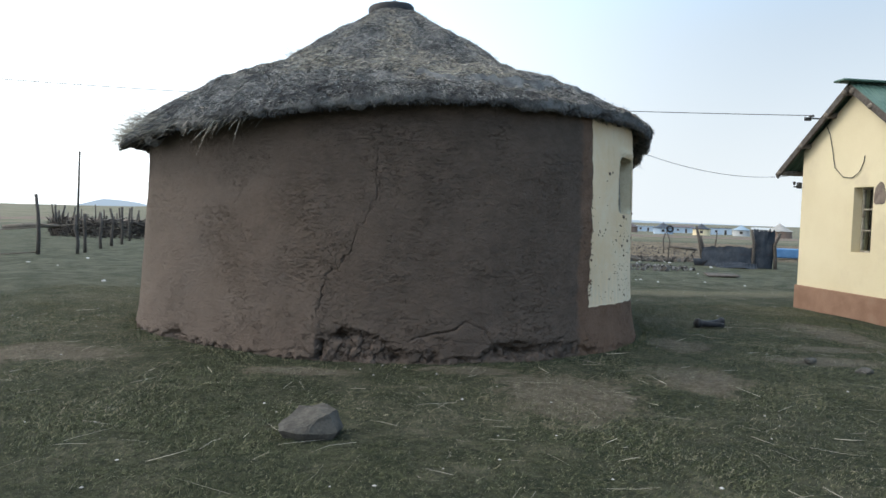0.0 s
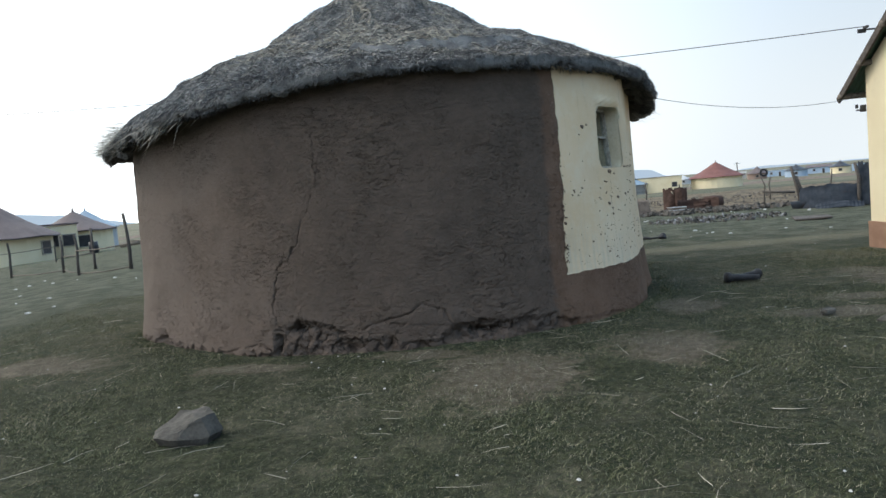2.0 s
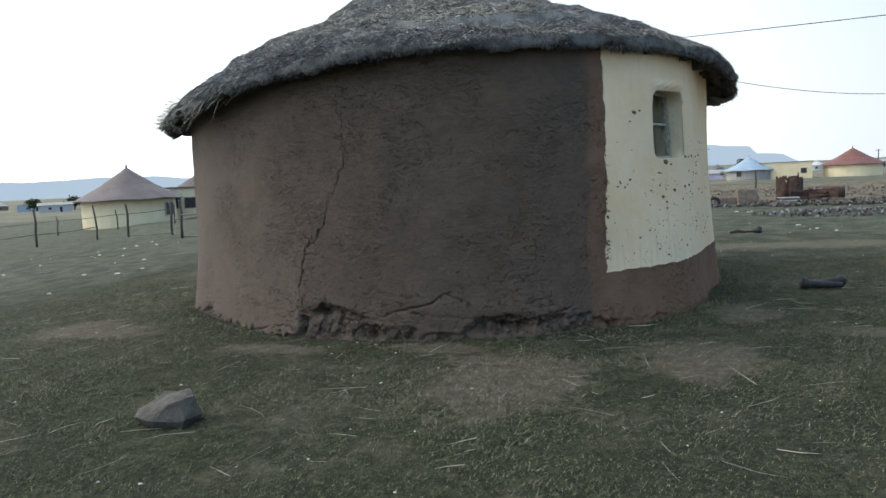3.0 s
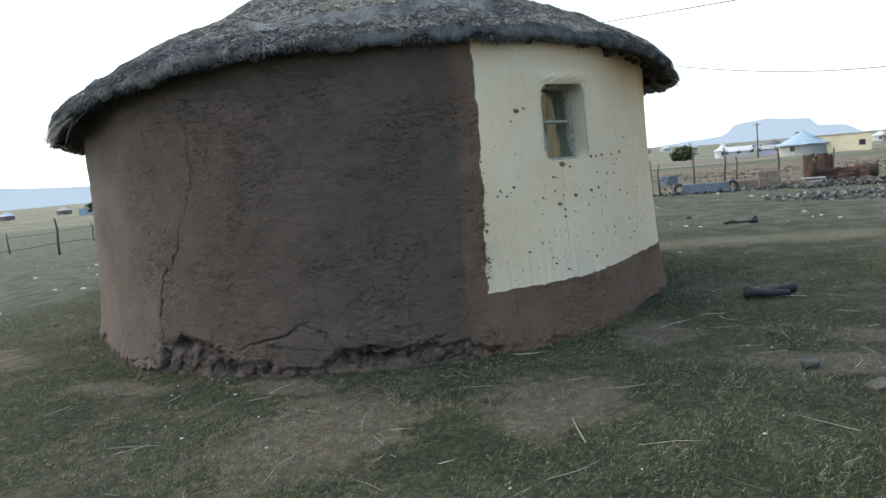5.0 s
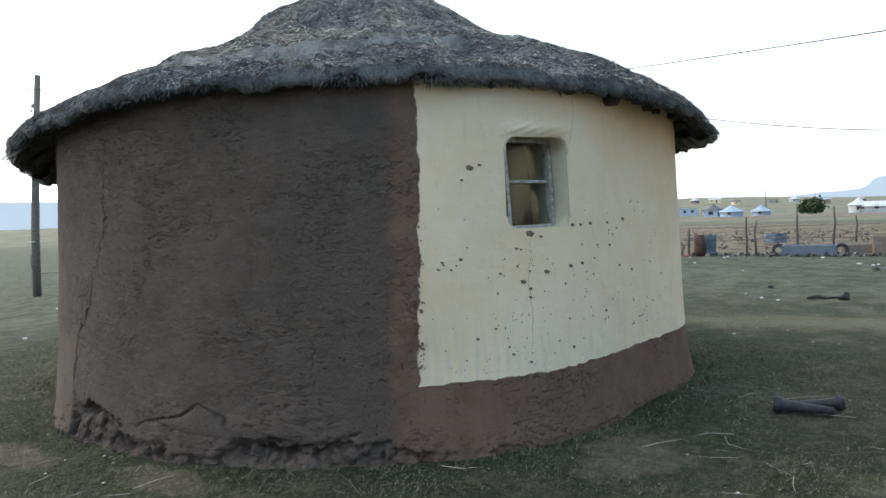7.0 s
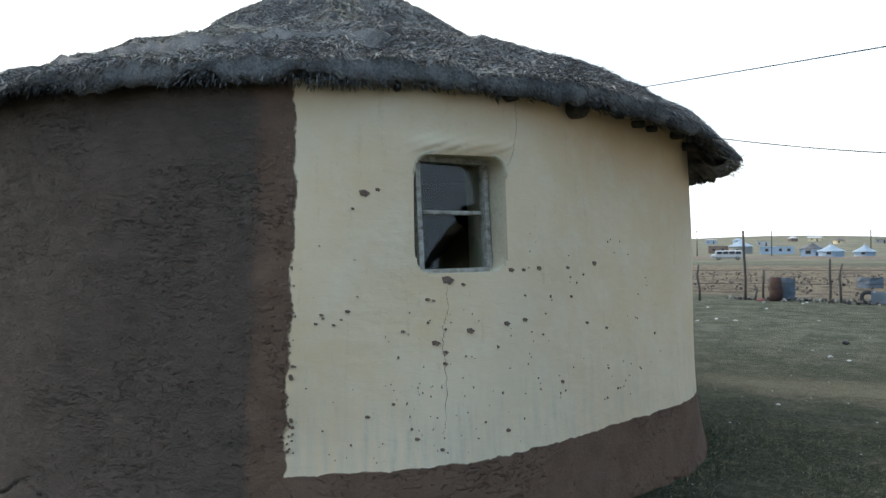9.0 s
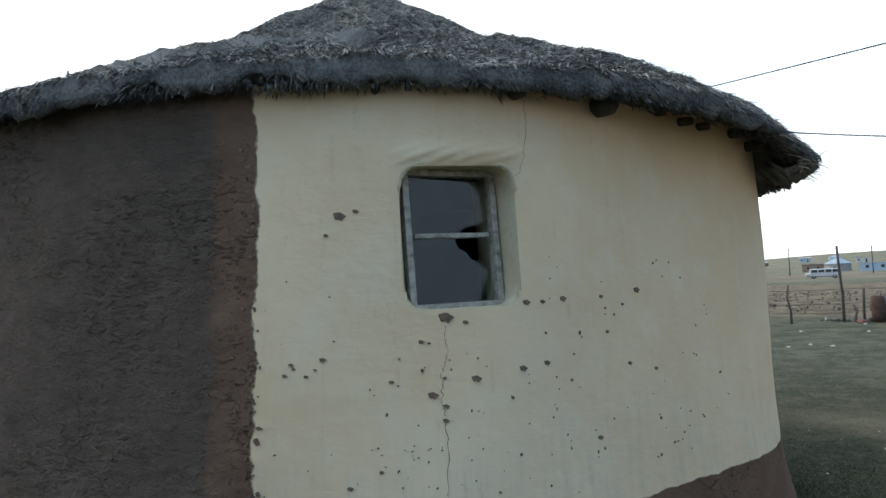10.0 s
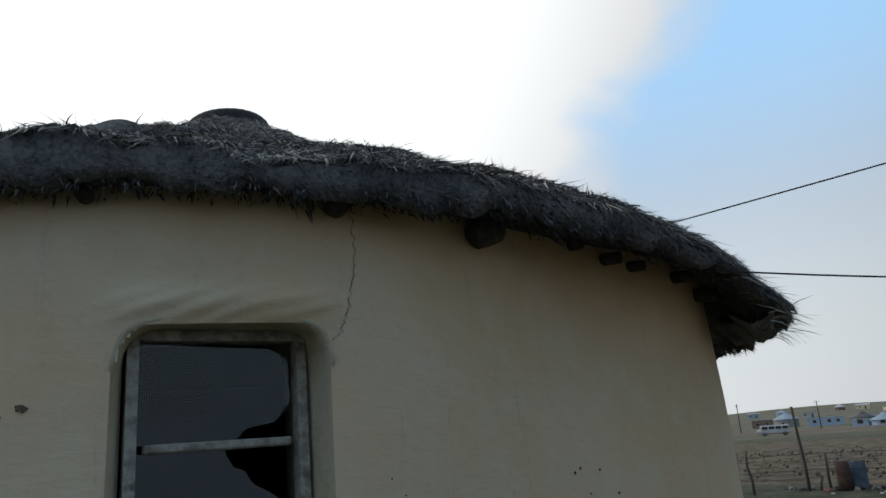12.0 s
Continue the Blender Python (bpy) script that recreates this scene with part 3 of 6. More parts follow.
def hut_wall():
    cols = np.concatenate([np.arange(-180, -166, 2.0), np.arange(-166, -106, 0.25), np.arange(-106, -88, 0.1), np.arange(-88, 32, 0.25), np.arange(32, 180.1, 2.0)])
    rows = np.concatenate([np.arange(-0.05, 0.66, 0.0115), np.arange(0.66, 2.0, 0.010), np.arange(2.0, 2.545, 0.0145)])
    a, z = np.meshgrid(cols, rows)
    r = hut_radius(a, z)
    m = a * 0.052
    bare = 1 / (1 + np.exp((a + 46.7) * 2.5))
    # hand-smeared plaster
    r = r + (0.012 * lattice(m * 4, z * 4, 1) + 0.006 * lattice(m * 8, z * 12, 2) + 0.0035 * lattice(m * 24, z * 34, 3)) * (0.30 + 0.8 * bare)
    wander = 0.05 * lattice(m * 7, z * 7, 7) + 0.035 * lattice(m * 19, z * 19, 8) + 0.02 * lattice(m * 45, z * 45, 14)
    for i, line in enumerate(CRACKS):
        k = 0.6 if i in (2, 3, 4) else 1.0
        d = line_distance(a + k * (1.5 * lattice(m * 9, z * 9, 17) + 0.9 * lattice(m * 26, z * 26, 18)), z + k * wander, line)
        r = r - (0.018, 0.008, 0.028, 0.016, 0.03, 0.009, 0.024, 0.02)[i] * np.exp(-((d / (0.0042, 0.003, 0.006, 0.005, 0.007, 0.0035, 0.006, 0.006)[i]) ** 2)) * np.clip(0.9 + 1.6 * lattice(m * 7 + i, z * 7, 13), 0.15, 1.3)
    # the foot: plaster fallen off in ragged sheets, clods behind it
    depth = np.where(a < -46, 1.0, 0.35)
    top = np.interp(a, [-180, -138, -134, -131, -111, -100, -99.3, -96.8, -95.4, -92, -88, -85, -80, -72, -69, -64, -61, -54, -48, -44, 20, 180], [0.18, 0.21, 0.25, 0.19, 0.17, 0.19, 0.38, 0.38, 0.44, 0.44, 0.37, 0.28, 0.22, 0.24, 0.34, 0.35, 0.29, 0.34, 0.24, 0.20, 0.18, 0.18])
    top = top - 0.015 + 0.06 * lattice(m * 8, z * 8, 4) + 0.07 * lattice(m * 20, z * 20, 5) + 0.05 * lattice(m * 42, z * 42, 15)
    fallen = 1 / (1 + np.exp(-(top - z) / 0.004))
    gap, lump = cells(m * 11, z * 12, 9)
    gap2, lump2 = cells(m * 21, z * 22, 10)
    clods = 0.05 * (lump - 0.5) + 0.035 * lattice(m * 6, z * 10, 19) + 0.014 * (lump2 - 0.5) - 0.03 * np.exp(-gap / 0.07) - 0.008 * np.exp(-gap2 / 0.1) + 0.012 * lattice(m * 45, z * 45, 11)
    r = r - fallen * depth * (0.030 - 0.8 * clods)
    hole = np.exp(-(((a + 135.0) / 1.6) ** 2 + ((z - 0.19) / 0.07) ** 2)) + 0.7 * np.exp(-(((a + 96.0) / 1.8) ** 2 + ((z - 0.38) / 0.035) ** 2)) + 1.0 * np.exp(-(((a + 99.5) / 0.45) ** 2 + ((z - 0.25) / 0.12) ** 2))
    hole += 0.9 * np.exp(-(((a + 65.0) / 4.2) ** 2 + ((z - 0.25) / 0.055) ** 2)) + 0.6 * np.exp(-(((a + 80.0) / 0.9) ** 2 + ((z - 0.22) / 0.05) ** 2)) + 0.6 * np.exp(-(((a + 86.5) / 1.4) ** 2 + ((z - 0.20) / 0.04) ** 2))
    r = r - 0.13 * hole * np.clip(0.75 + 1.3 * lattice(m * 16, z * 24, 51) + 1.2 * lattice(m * 40, z * 48, 52), 0.0, 1.4)
    # hand-moulded roll over the window, with finger strokes
    over = np.exp(-(((z - 2.225) / 0.045) ** 2)) / (1 + np.exp((np.abs(a + 29.8) - 5.2) * 2.2))
    r = r + over * (0.020 + 0.006 * np.sin(150 * (z - 0.34 * (a + 30) * 0.052) + 5 * lattice(m * 6, z * 6, 71)))
    # the bulging flake
    r = r + 0.012 * np.exp(-(((a + 75.0) / 4.0) ** 2 + ((z - 0.42) / 0.085) ** 2))
    v = np.stack([HUT[0] + r * np.cos(np.radians(a)), HUT[1] + r * np.sin(np.radians(a)), z], -1).reshape(-1, 3)
    nr, nc = a.shape
    i = np.arange(nr * nc).reshape(nr, nc)
    f = np.stack([i[:-1, :-1], i[:-1, 1:], i[1:, 1:], i[1:, :-1]], -1).reshape(-1, 4)
    ca, cz = a.ravel()[f].mean(1), z.ravel()[f].mean(1)
    half = (WINDOW["az"][1] - WINDOW["az"][0]) / 2 - 0.2
    inside = ((np.abs(ca - sum(WINDOW["az"]) / 2) / half) ** 6 + (np.abs(cz - sum(WINDOW["z"]) / 2) / 0.307) ** 6) < 1
    f = f[~inside]
    me = quads_mesh("wall", v, f, M["wall"], True)
    uv = me.uv_layers.new(name="round")
    u = np.stack([(a.ravel() + 180) / 360, z.ravel() / 3], -1)[f.ravel()]
    uv.data.foreach_set("uv", np.ascontiguousarray(u, np.float32).ravel())
    return me


hut = thing("rondavel", "round mud-walled thatched hut, half brown mud, half cream painted", "hut", pose(0, 0, 0))
part("wall", hut_wall(), hut, "cracked brown mud plaster with a chipped cream painted panel")


def hut_lining():
    """Inner face of the wall, a ceiling and a floor, so that the room is dark and closed."""
    verts, faces, n = [], [], 96
    for k in range(n):
        a = math.tau * k / n
        for r, z in ((2.70, 0.12), (2.70, 2.5)):
            verts.append((HUT[0] + r * math.cos(a), HUT[1] + r * math.sin(a), z))
    cut = []
    for k in range(n):
        mid = math.degrees(math.tau * (k + 0.5) / n)
        mid = mid - 360 if mid > 180 else mid
        b = (k + 1) % n
        if -37 < mid < -21:
            cut.append(k)
            continue
        faces.append((2 * k, 2 * k + 1, 2 * b + 1, 2 * b))
    for k in cut:
        b = (k + 1) % n
        for lo, hi in ((0.12, 1.5), (2.2, 2.5)):
            s = len(verts)
            for q in (k, b):
                for z in (lo, hi):
                    verts.append((*verts[2 * q][:2], z))
            faces.append((s, s + 1, s + 3, s + 2))
    faces.append(tuple(range(0, 2 * n, 2)))
    faces.append(tuple(range(1, 2 * n, 2)))
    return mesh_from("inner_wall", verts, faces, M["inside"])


part("inner_wall", hut_lining(), hut, "plastered inside, the room's shade put into its colour")

# window: its plane does not follow the wall, so the far reveal is deep
WIN_AT = np.array([1.892, 7.730, 1.868])
WIN_X, WIN_N = np.array([0.3256, 0.9455, 0.0]), np.array([0.9455, -0.3256, 0.0])
WIN_TILT = radians(4.0)  # the frame leans back
WIN_Z = np.array([-WIN_N[0] * math.sin(WIN_TILT), -WIN_N[1] * math.sin(WIN_TILT), math.cos(WIN_TILT)])
WIN_N = np.array([WIN_N[0] * math.cos(WIN_TILT), WIN_N[1] * math.cos(WIN_TILT), math.sin(WIN_TILT)])
WIN_W, WIN_H = 0.45, 0.61


def win_point(x, z, out=0.0):
    return WIN_AT + WIN_X * x + WIN_N * out + WIN_Z * z


def superellipse(n, p):
    t = np.linspace(0, math.tau, n, endpoint=False)
    c, s = np.cos(t), np.sin(t)
    return np.sign(c) * np.abs(c) ** (2 / p), np.sign(s) * np.abs(s) ** (2 / p)


def reveal():
    n = 96
    verts, faces = [], []
    ca, cz = sum(WINDOW["az"]) / 2, sum(WINDOW["z"]) / 2
    ha, hz = (WINDOW["az"][1] - WINDOW["az"][0]) / 2, (WINDOW["z"][1] - WINDOW["z"][0]) / 2
    ox, oz = superellipse(n, 6)
    ix, iz = superellipse(n, 12)
    lip = np.where(oz > 0.6, 0.010, -0.004) + 0.012 * lattice(ox * 5, oz * 9 + 3, 12) * (oz > 0.6)
    rings = [hut_point(ca + ox * (ha + 0.08), cz + oz * (hz + 0.012), -0.02), hut_point(ca + ox * (ha - 0.10), cz + oz * (hz - 0.004), lip), hut_point(ca + ox * (ha - 0.24), cz + oz * (hz - 0.016), lip - 0.008)]
    rings.append(hut_point(ca + ox * (ha - 0.34), cz + oz * (hz - 0.022), -0.04))
    inner = np.stack([win_point(x * WIN_W / 2 * 1.03, zz * WIN_H / 2 * 1.02, -0.01) for x, zz in zip(ix, iz)])
    rings += [rings[-1] * 0.35 + inner * 0.65, inner, np.stack([win_point(x * WIN_W / 2 * 1.03, zz * WIN_H / 2 * 1.02, -0.20) for x, zz in zip(ix, iz)]), np.stack([win_point(x * 0.56, zz * 0.50, -0.21) for x, zz in zip(ix, iz)])]
    for ring in rings:
        verts += [tuple(v) for v in ring]
    for i in range(len(rings) - 1):
        for k in range(n):
            a, b = i * n + k, i * n + (k + 1) % n
            faces.append((a, b, b + n, a + n))
    return mesh_from("window_reveal", verts, faces, M["reveal"], True)


part("window_reveal", reveal(), hut, "hand-moulded cream plaster reveal")
win_pose = Matrix([(WIN_X[k], WIN_N[k], WIN_Z[k], WIN_AT[k]) for k in range(3)] + [(0, 0, 0, 1)])
window = part("window", ring_frame("window", WIN_W, WIN_H, 0.05, 0.027, M["frame"]), hut, "small two-pane timber window with peeling white paint", win_pose)
part("glazing_bar", box("glazing_bar", (WIN_W - 0.086, 0.03, 0.022), M["frame"], 0.004), window, "", pose(0, 0, 0.015))


def pane(z0, z1, outline):
    """A broken pane: outline runs in shares of its width and height."""
    x0, x1 = -WIN_W / 2 + 0.026, WIN_W / 2 - 0.026
    pts = [(x0 + (x1 - x0) * u, z0 + (z1 - z0) * v) for u, v in outline]
    verts = [(x, 0.001, z) for x, z in pts] + [(x, -0.002, z) for x, z in pts]
    n = len(pts)
    return mesh_from("pane", verts, [tuple(range(n)), tuple(range(2 * n - 1, n - 1, -1))] + [(i, i + n, (i + 1) % n + n, (i + 1) % n) for i in range(n)], M["glass"])


UPPER = [(0, 0), (0.60, 0), (0.66, 0.10), (0.86, 0.16), (0.97, 0.38), (0.955, 0.62), (0.97, 0.80), (0.93, 0.92), (0.86, 1.0), (0, 1)]
LOWER = [(0, 0), (0.97, 0), (0.96, 0.28), (0.93, 0.44), (0.82, 0.60), (0.70, 0.68), (0.66, 0.80), (0.58, 0.84), (0.53, 0.97), (0.55, 1), (0, 1)]
for z0, z1, outline in ((0.026, WIN_H / 2 - 0.027, UPPER), (-WIN_H / 2 + 0.027, 0.005, LOWER)):
    glass_ob = part("pane", pane(z0, z1, outline), window, "dusty glass pane with a broken corner")
    glass_ob.visible_shadow = False

# chips in the cream paint
CHIPS = [(-39.8, 1.974, 0.027), (-38.5, 1.991, 0.014), (-40.9, 1.898, 0.010), (-46.7, 1.99, 0.016), (-44.4, 1.34, 0.011), (-43.9, 1.382, 0.011), (-42.8, 1.332, 0.010), (-42.1, 1.357, 0.008), (-41.5, 1.395, 0.014), (-33.8, 1.441, 0.013), (-36.3, 1.287, 0.012), (-31.7, 1.535, 0.033), (-30.1, 1.511, 0.013), (-29.5, 1.274, 0.022), (-33.1, 1.221, 0.022), (-32.1, 1.173, 0.014), (-32.2, 1.116, 0.014), (-25.3, 1.298, 0.019), (-22.9, 1.309, 0.016), (-24.6, 1.578, 0.018), (-23.0, 1.576, 0.013), (-20.8, 1.582, 0.018), (-16.0, 1.578, 0.013), (-10.7, 1.595, 0.02), (-17.3, 0.939, 0.015), (-12.6, 1.25, 0.013), (-8.9, 1.204, 0.013), (-25.5, 0.742, 0.015), (-35.2, 0.758, 0.013), (-39.8, 0.881, 0.013), (-32.8, 0.695, 0.013), (-15.4, 1.412, 0.011)]


def chip_mesh(name, items):
    verts, faces = [], []
    r = random.Random(3)
    for az, z, size in items:
        k, s = r.randint(9, 15), len(verts)
        sx, sz = r.uniform(0.7, 1.2), r.uniform(0.7, 1.2)
        for i in range(k):
            a = math.tau * i / k
            d = size * r.uniform(0.3, 1.2)
            verts.append(tuple(hut_point(az + math.degrees(sx * d * math.cos(a) / 3.0), z + sz * d * math.sin(a), 0.006)))
        for i in range(k):
            a = math.tau * i / k
            verts.append(tuple(hut_point(az + math.degrees(1.15 * sx * size * math.cos(a) / 3.0), z + 1.15 * sz * size * math.sin(a), -0.03)))
        faces.append(tuple(range(s, s + k)))
        faces += [(s + i, s + k + i, s + k + (i + 1) % k, s + (i + 1) % k) for i in range(k)]
    return mesh_from(name, verts, faces, M["chip"])


for chip in CHIPS:
    part("paint_chip", chip_mesh("paint_chip", [chip]), hut, "patch of flaked paint baring brown mud")


def small_chips():
    r, items = random.Random(8), []
    for _ in range(36):
        ca, cz, k = r.uniform(-45, 8), r.gauss(1.25, 0.3), r.randint(1, 5)
        clusters = [(r.gauss(ca, 1.6), r.gauss(cz, 0.05)) for _ in range(k)]
        az, z = clusters[0]
        if 0.68 < z < 2.2 and not (-36 < az < -23 and z > 1.5):
            items += [(a, b, r.choice((0.0025, 0.003, 0.004, 0.005, 0.008))) for a, b in clusters]
    for _ in range(70):
        items.append((r.gauss(-47.0, 0.35), r.uniform(0.7, 2.3), r.uniform(0.005, 0.012)))
    for _ in range(60):
        items.append((r.gauss(-35, 6), r.uniform(0.66, 1.05), r.uniform(0.0015, 0.006)))
    return chip_mesh("paint_speckle", items)


tagged(part("paint_speckle", small_chips(), hut, "small flecks of lost paint"), kind="stuff")


def hairline(line):
    """A thin open crack in the paint."""
    pts, r = [], random.Random(len(line))
    for (a0, z0), (a1, z1) in zip(line, line[1:]):
        for s in np.arange(0, 1, 0.08):
            pts.append((a0 + (a1 - a0) * s + r.uniform(-0.13, 0.13), z0 + (z1 - z0) * s, r.uniform(0.0005, 0.0019)))
    verts, faces = [], []
    for a, z, wd in pts:
        verts += [tuple(hut_point(a - math.degrees(wd / 3), z, 0.006)), tuple(hut_point(a + math.degrees(wd / 3), z, 0.006))]
    for i in range(len(pts) - 1):
        faces.append((2 * i, 2 * i + 1, 2 * i + 3, 2 * i + 2))
    return mesh_from("hairline_crack", verts, faces, M["chip"])


for line in FINE_CRACKS:
    part("hairline_crack", hairline(line), hut)

# ---- thatch ----
PROFILE = [(0.0, 4.16), (0.3, 4.12), (0.65, 3.89), (1.0, 3.69), (1.4, 3.42), (1.8, 3.24), (2.2, 3.09), (2.6, 2.89), (2.9, 2.69), (3.1, 2.56), (3.3, 2.34), (3.5, 2.12)]
PR, PZ = np.array([p[0] for p in PROFILE]), np.array([p[1] for p in PROFILE])
REACH = [(-180, 3.3), (-152, 3.37), (-122, 3.22), (-80, 3.15), (-25, 3.12), (-8, 3.17), (5, 3.28), (16, 3.40), (28, 3.38), (45, 3.3), (120, 3.25), (180, 3.3)]
LIFT = [(-180, 0), (-130, 0.02), (-117, 0.03), (-100, 0.09), (-85, 0.14), (-50, 0.11), (-25, 0.06), (-8, 0.04), (10, 0.03), (25, 0.02), (60, 0), (180, 0)]
FOOT = [(-180, 2.2), (-150, 2.19), (-125, 2.25), (-110, 2.33), (-98, 2.39), (-86, 2.46), (-70, 2.50), (-45, 2.50), (-22, 2.49), (-6, 2.46), (6, 2.40), (16, 2.27), (40, 2.25), (120, 2.3), (180, 2.2)]


def thatch_point(az, s, out=0.0):
    """A point of the thatch: s runs from 0 at the top to 1 at the eave."""
    az, s = np.asarray(az, float), np.asarray(s, float)
    m = np.radians(az) * 3
    turn = (az + 180) % 360 - 180
    r = s * (smooth_interp(turn, REACH) - 0.04 + 0.04 * lattice(m * 2, s * 0 + 4, 24) + 0.035 * lattice(m * 7, s * 0 + 9, 25))
    z = np.interp(r, PR, PZ) - 0.06 * np.clip((r - 0.4) / 0.8, 0, 1) + (0.051 * np.cos(np.radians(az)) + 0.082 * np.sin(np.radians(az))) * np.clip((r - 1.2) / 2, 0, 1)
    big = 0.05 * lattice(m * 1.1 + 3, s * 4, 21) + 0.045 * lattice(m * 2.6, s * 9, 22) + 0.05 * lattice(m * 5, s * 20, 23) + 0.03 * lattice(m * 11, s * 34, 26)
    z = z + smooth_interp(turn, LIFT) * np.clip((s - 0.86) / 0.14, 0, 1)
    z = z + 0.05 * np.exp(-(((turn + 155) / 24) ** 2 + ((s - 0.74) / 0.2) ** 2))
    # the upper layer ends in a worn ledge
    ledge = 0.45 + 0.06 * lattice(m * 1.6, m * 0 + 2, 28) + 0.03 * lattice(m * 6, m * 0 + 5, 29)
    z = z + 0.04 * np.clip((ledge - s) / 0.025, 0, 1) * np.clip((s - 0.15) / 0.2, 0, 1) + 0.03 * lattice(m * 15, s * 11, 27) * np.clip(s * 2, 0, 1)
    z = z + big * np.clip(s * 3, 0, 1) * np.where(s > 0.93, 0.5, 1.0)
    cx, cy = HUT[0] - 0.16 * (1 - s), HUT[1] + 0.25 * (1 - s)
    return np.stack([cx + (r + out * 0.5) * np.cos(np.radians(az)), cy + (r + out * 0.5) * np.sin(np.radians(az)), z + out * 0.87], -1)


def thatch_shell():
    cols = np.concatenate([np.arange(-180, 70, 0.45), np.arange(70, 180, 3.0)])
    svals = np.concatenate([np.linspace(0.02, 0.9, 70), np.linspace(0.91, 1.0, 12)])
    a, s = np.meshgrid(cols, svals)
    top = thatch_point(a, s)
    top[..., 2] += 0.022 * lattice(np.radians(a) * 40, s * 45, 31) + 0.012 * lattice(np.radians(a) * 90, s * 90, 34)
    edge = top[-1]
    m = np.radians(cols) * 3
    ragged = 0.05 * lattice(m * 5, m * 0, 32) + 0.05 * lattice(m * 14, m * 0, 33) + 0.04 * lattice(m * 30, m * 0, 35)
    foot = smooth_interp(cols, FOOT) + ragged
    foot = np.minimum(foot, edge[:, 2] - 0.035 + 0.4 * ragged)
    under = []
    for f, back in ((0.5, -0.005), (1.0, 0.015), (1.0, 0.05), (1.0, 0.16), (1.0, 0.34), (-1.2, 0.6)):
        p = edge.copy()
        k = 1 - back / 3.24
        p[:, 0] = HUT[0] + (edge[:, 0] - HUT[0]) * k
        p[:, 1] = HUT[1] + (edge[:, 1] - HUT[1]) * k
        p[:, 2] = np.minimum(edge[:, 2] * (1 - f) + foot * f + 0.85 * max(0.0, back - 0.03), np.maximum(foot, 2.53)) if f >= 0 else edge[:, 2] + 0.3
        under.append(p)
    v = np.concatenate([top.reshape(-1, 3)] + under)
    nr, nc = len(svals) + len(under), len(cols)
    i = np.arange(nr * nc).reshape(nr, nc)
    j = np.roll(i, -1, 1)
    f = np.stack([i[:-1], i[1:], j[1:], j[:-1]], -1).reshape(-1, 4)
    return quads_mesh("thatch", v, f, M["thatch"], True)


roof = part("roof", thatch_shell(), hut, "thick weathered grey thatch, ragged at the eave")


def ribbons(name, p0, p1, p2, width, mat):
    """Many bent blades, each through three points."""
    n = len(p0)
    along = p2 - p0
    side = np.cross(along, RNG.normal(size=(n, 3)))
    side = side / (np.linalg.norm(side, axis=1, keepdims=True) + 1e-9) * width[:, None] / 2
    v = np.stack([p0 - side, p0 + side, p1 + side, p1 - side, p2], 1).reshape(-1, 3)
    b = (np.arange(n) * 5)[:, None]
    f = np.concatenate([np.concatenate([b, b + 1, b + 2], 1), np.concatenate([b, b + 2, b + 3], 1), np.concatenate([b + 3, b + 2, b + 4], 1)])
    return quads_mesh(name, v, f, mat)


def straw_cover(n, pale=False, tone=None):
    az = RNG.uniform(-178, 62, n)
    s = np.sqrt(RNG.uniform(0.004, 0.97, n))
    rim = RNG.uniform(0, 1, n) < (0.0 if pale else 0.24)
    s = np.where(rim, RNG.uniform(0.87, 1.0, n), s)
    if pale:
        keep = lattice(np.radians(az) * 7, s * 7, 41) + 0.25 * lattice(np.radians(az) * 25, s * 20, 42) > np.where(s < 0.75, 0.14, 0.26) - 0.42 * np.exp(-(((az + 72) / 17) ** 2 + ((s - 0.78) / 0.16) ** 2))
        az, s = az[keep], s[keep]
    if tone is not None:
        keep = ((0.7 * lattice(np.radians(az) * 9, s * 14, 46) + 0.8 * lattice(np.radians(az) * 34, s * 26, 47)) > RNG.normal(0.0, 0.28, len(az)) + 0.4 * (s - 0.68)) == tone
        az, s = az[keep], s[keep]
    n = len(az)
    turn = RNG.normal(0, 1.0 if not pale else 1.2, n)
    length = RNG.uniform(0.03, 0.13, n) * (1.9 if pale else 1.0)
    ds, da = length * np.cos(turn) / 3.7, np.degrees(length * np.sin(turn) / np.maximum(s * 3.24, 0.25))
    lift = np.abs(RNG.normal(0, 0.010, n))
    p0 = thatch_point(az, s, 0.0)
    p1 = thatch_point(az + da / 2, np.minimum(s + ds / 2, 1.0), 0.012 + lift * 0.7)
    p2 = thatch_point(az + da, np.minimum(s + ds, 1.01), 0.004 + lift * RNG.uniform(0, 2.5, n))
    return ribbons("straw", p0, p1, p2, RNG.uniform(0.002, 0.0055, n) * (1.5 if pale else 1.0), M["straw_pale"] if pale else M["straw"] if tone else M["straw_dark"])


for tone in (True, False):
    tagged(part("straw", straw_cover(180000, False, tone), roof, "grey straw stalks" if tone else "dark straw stalks, eave shade partly in their tone"), kind="stuff")
tagged(part("straw", straw_cover(42000, True), roof, "paler loose straw on top"), kind="stuff")


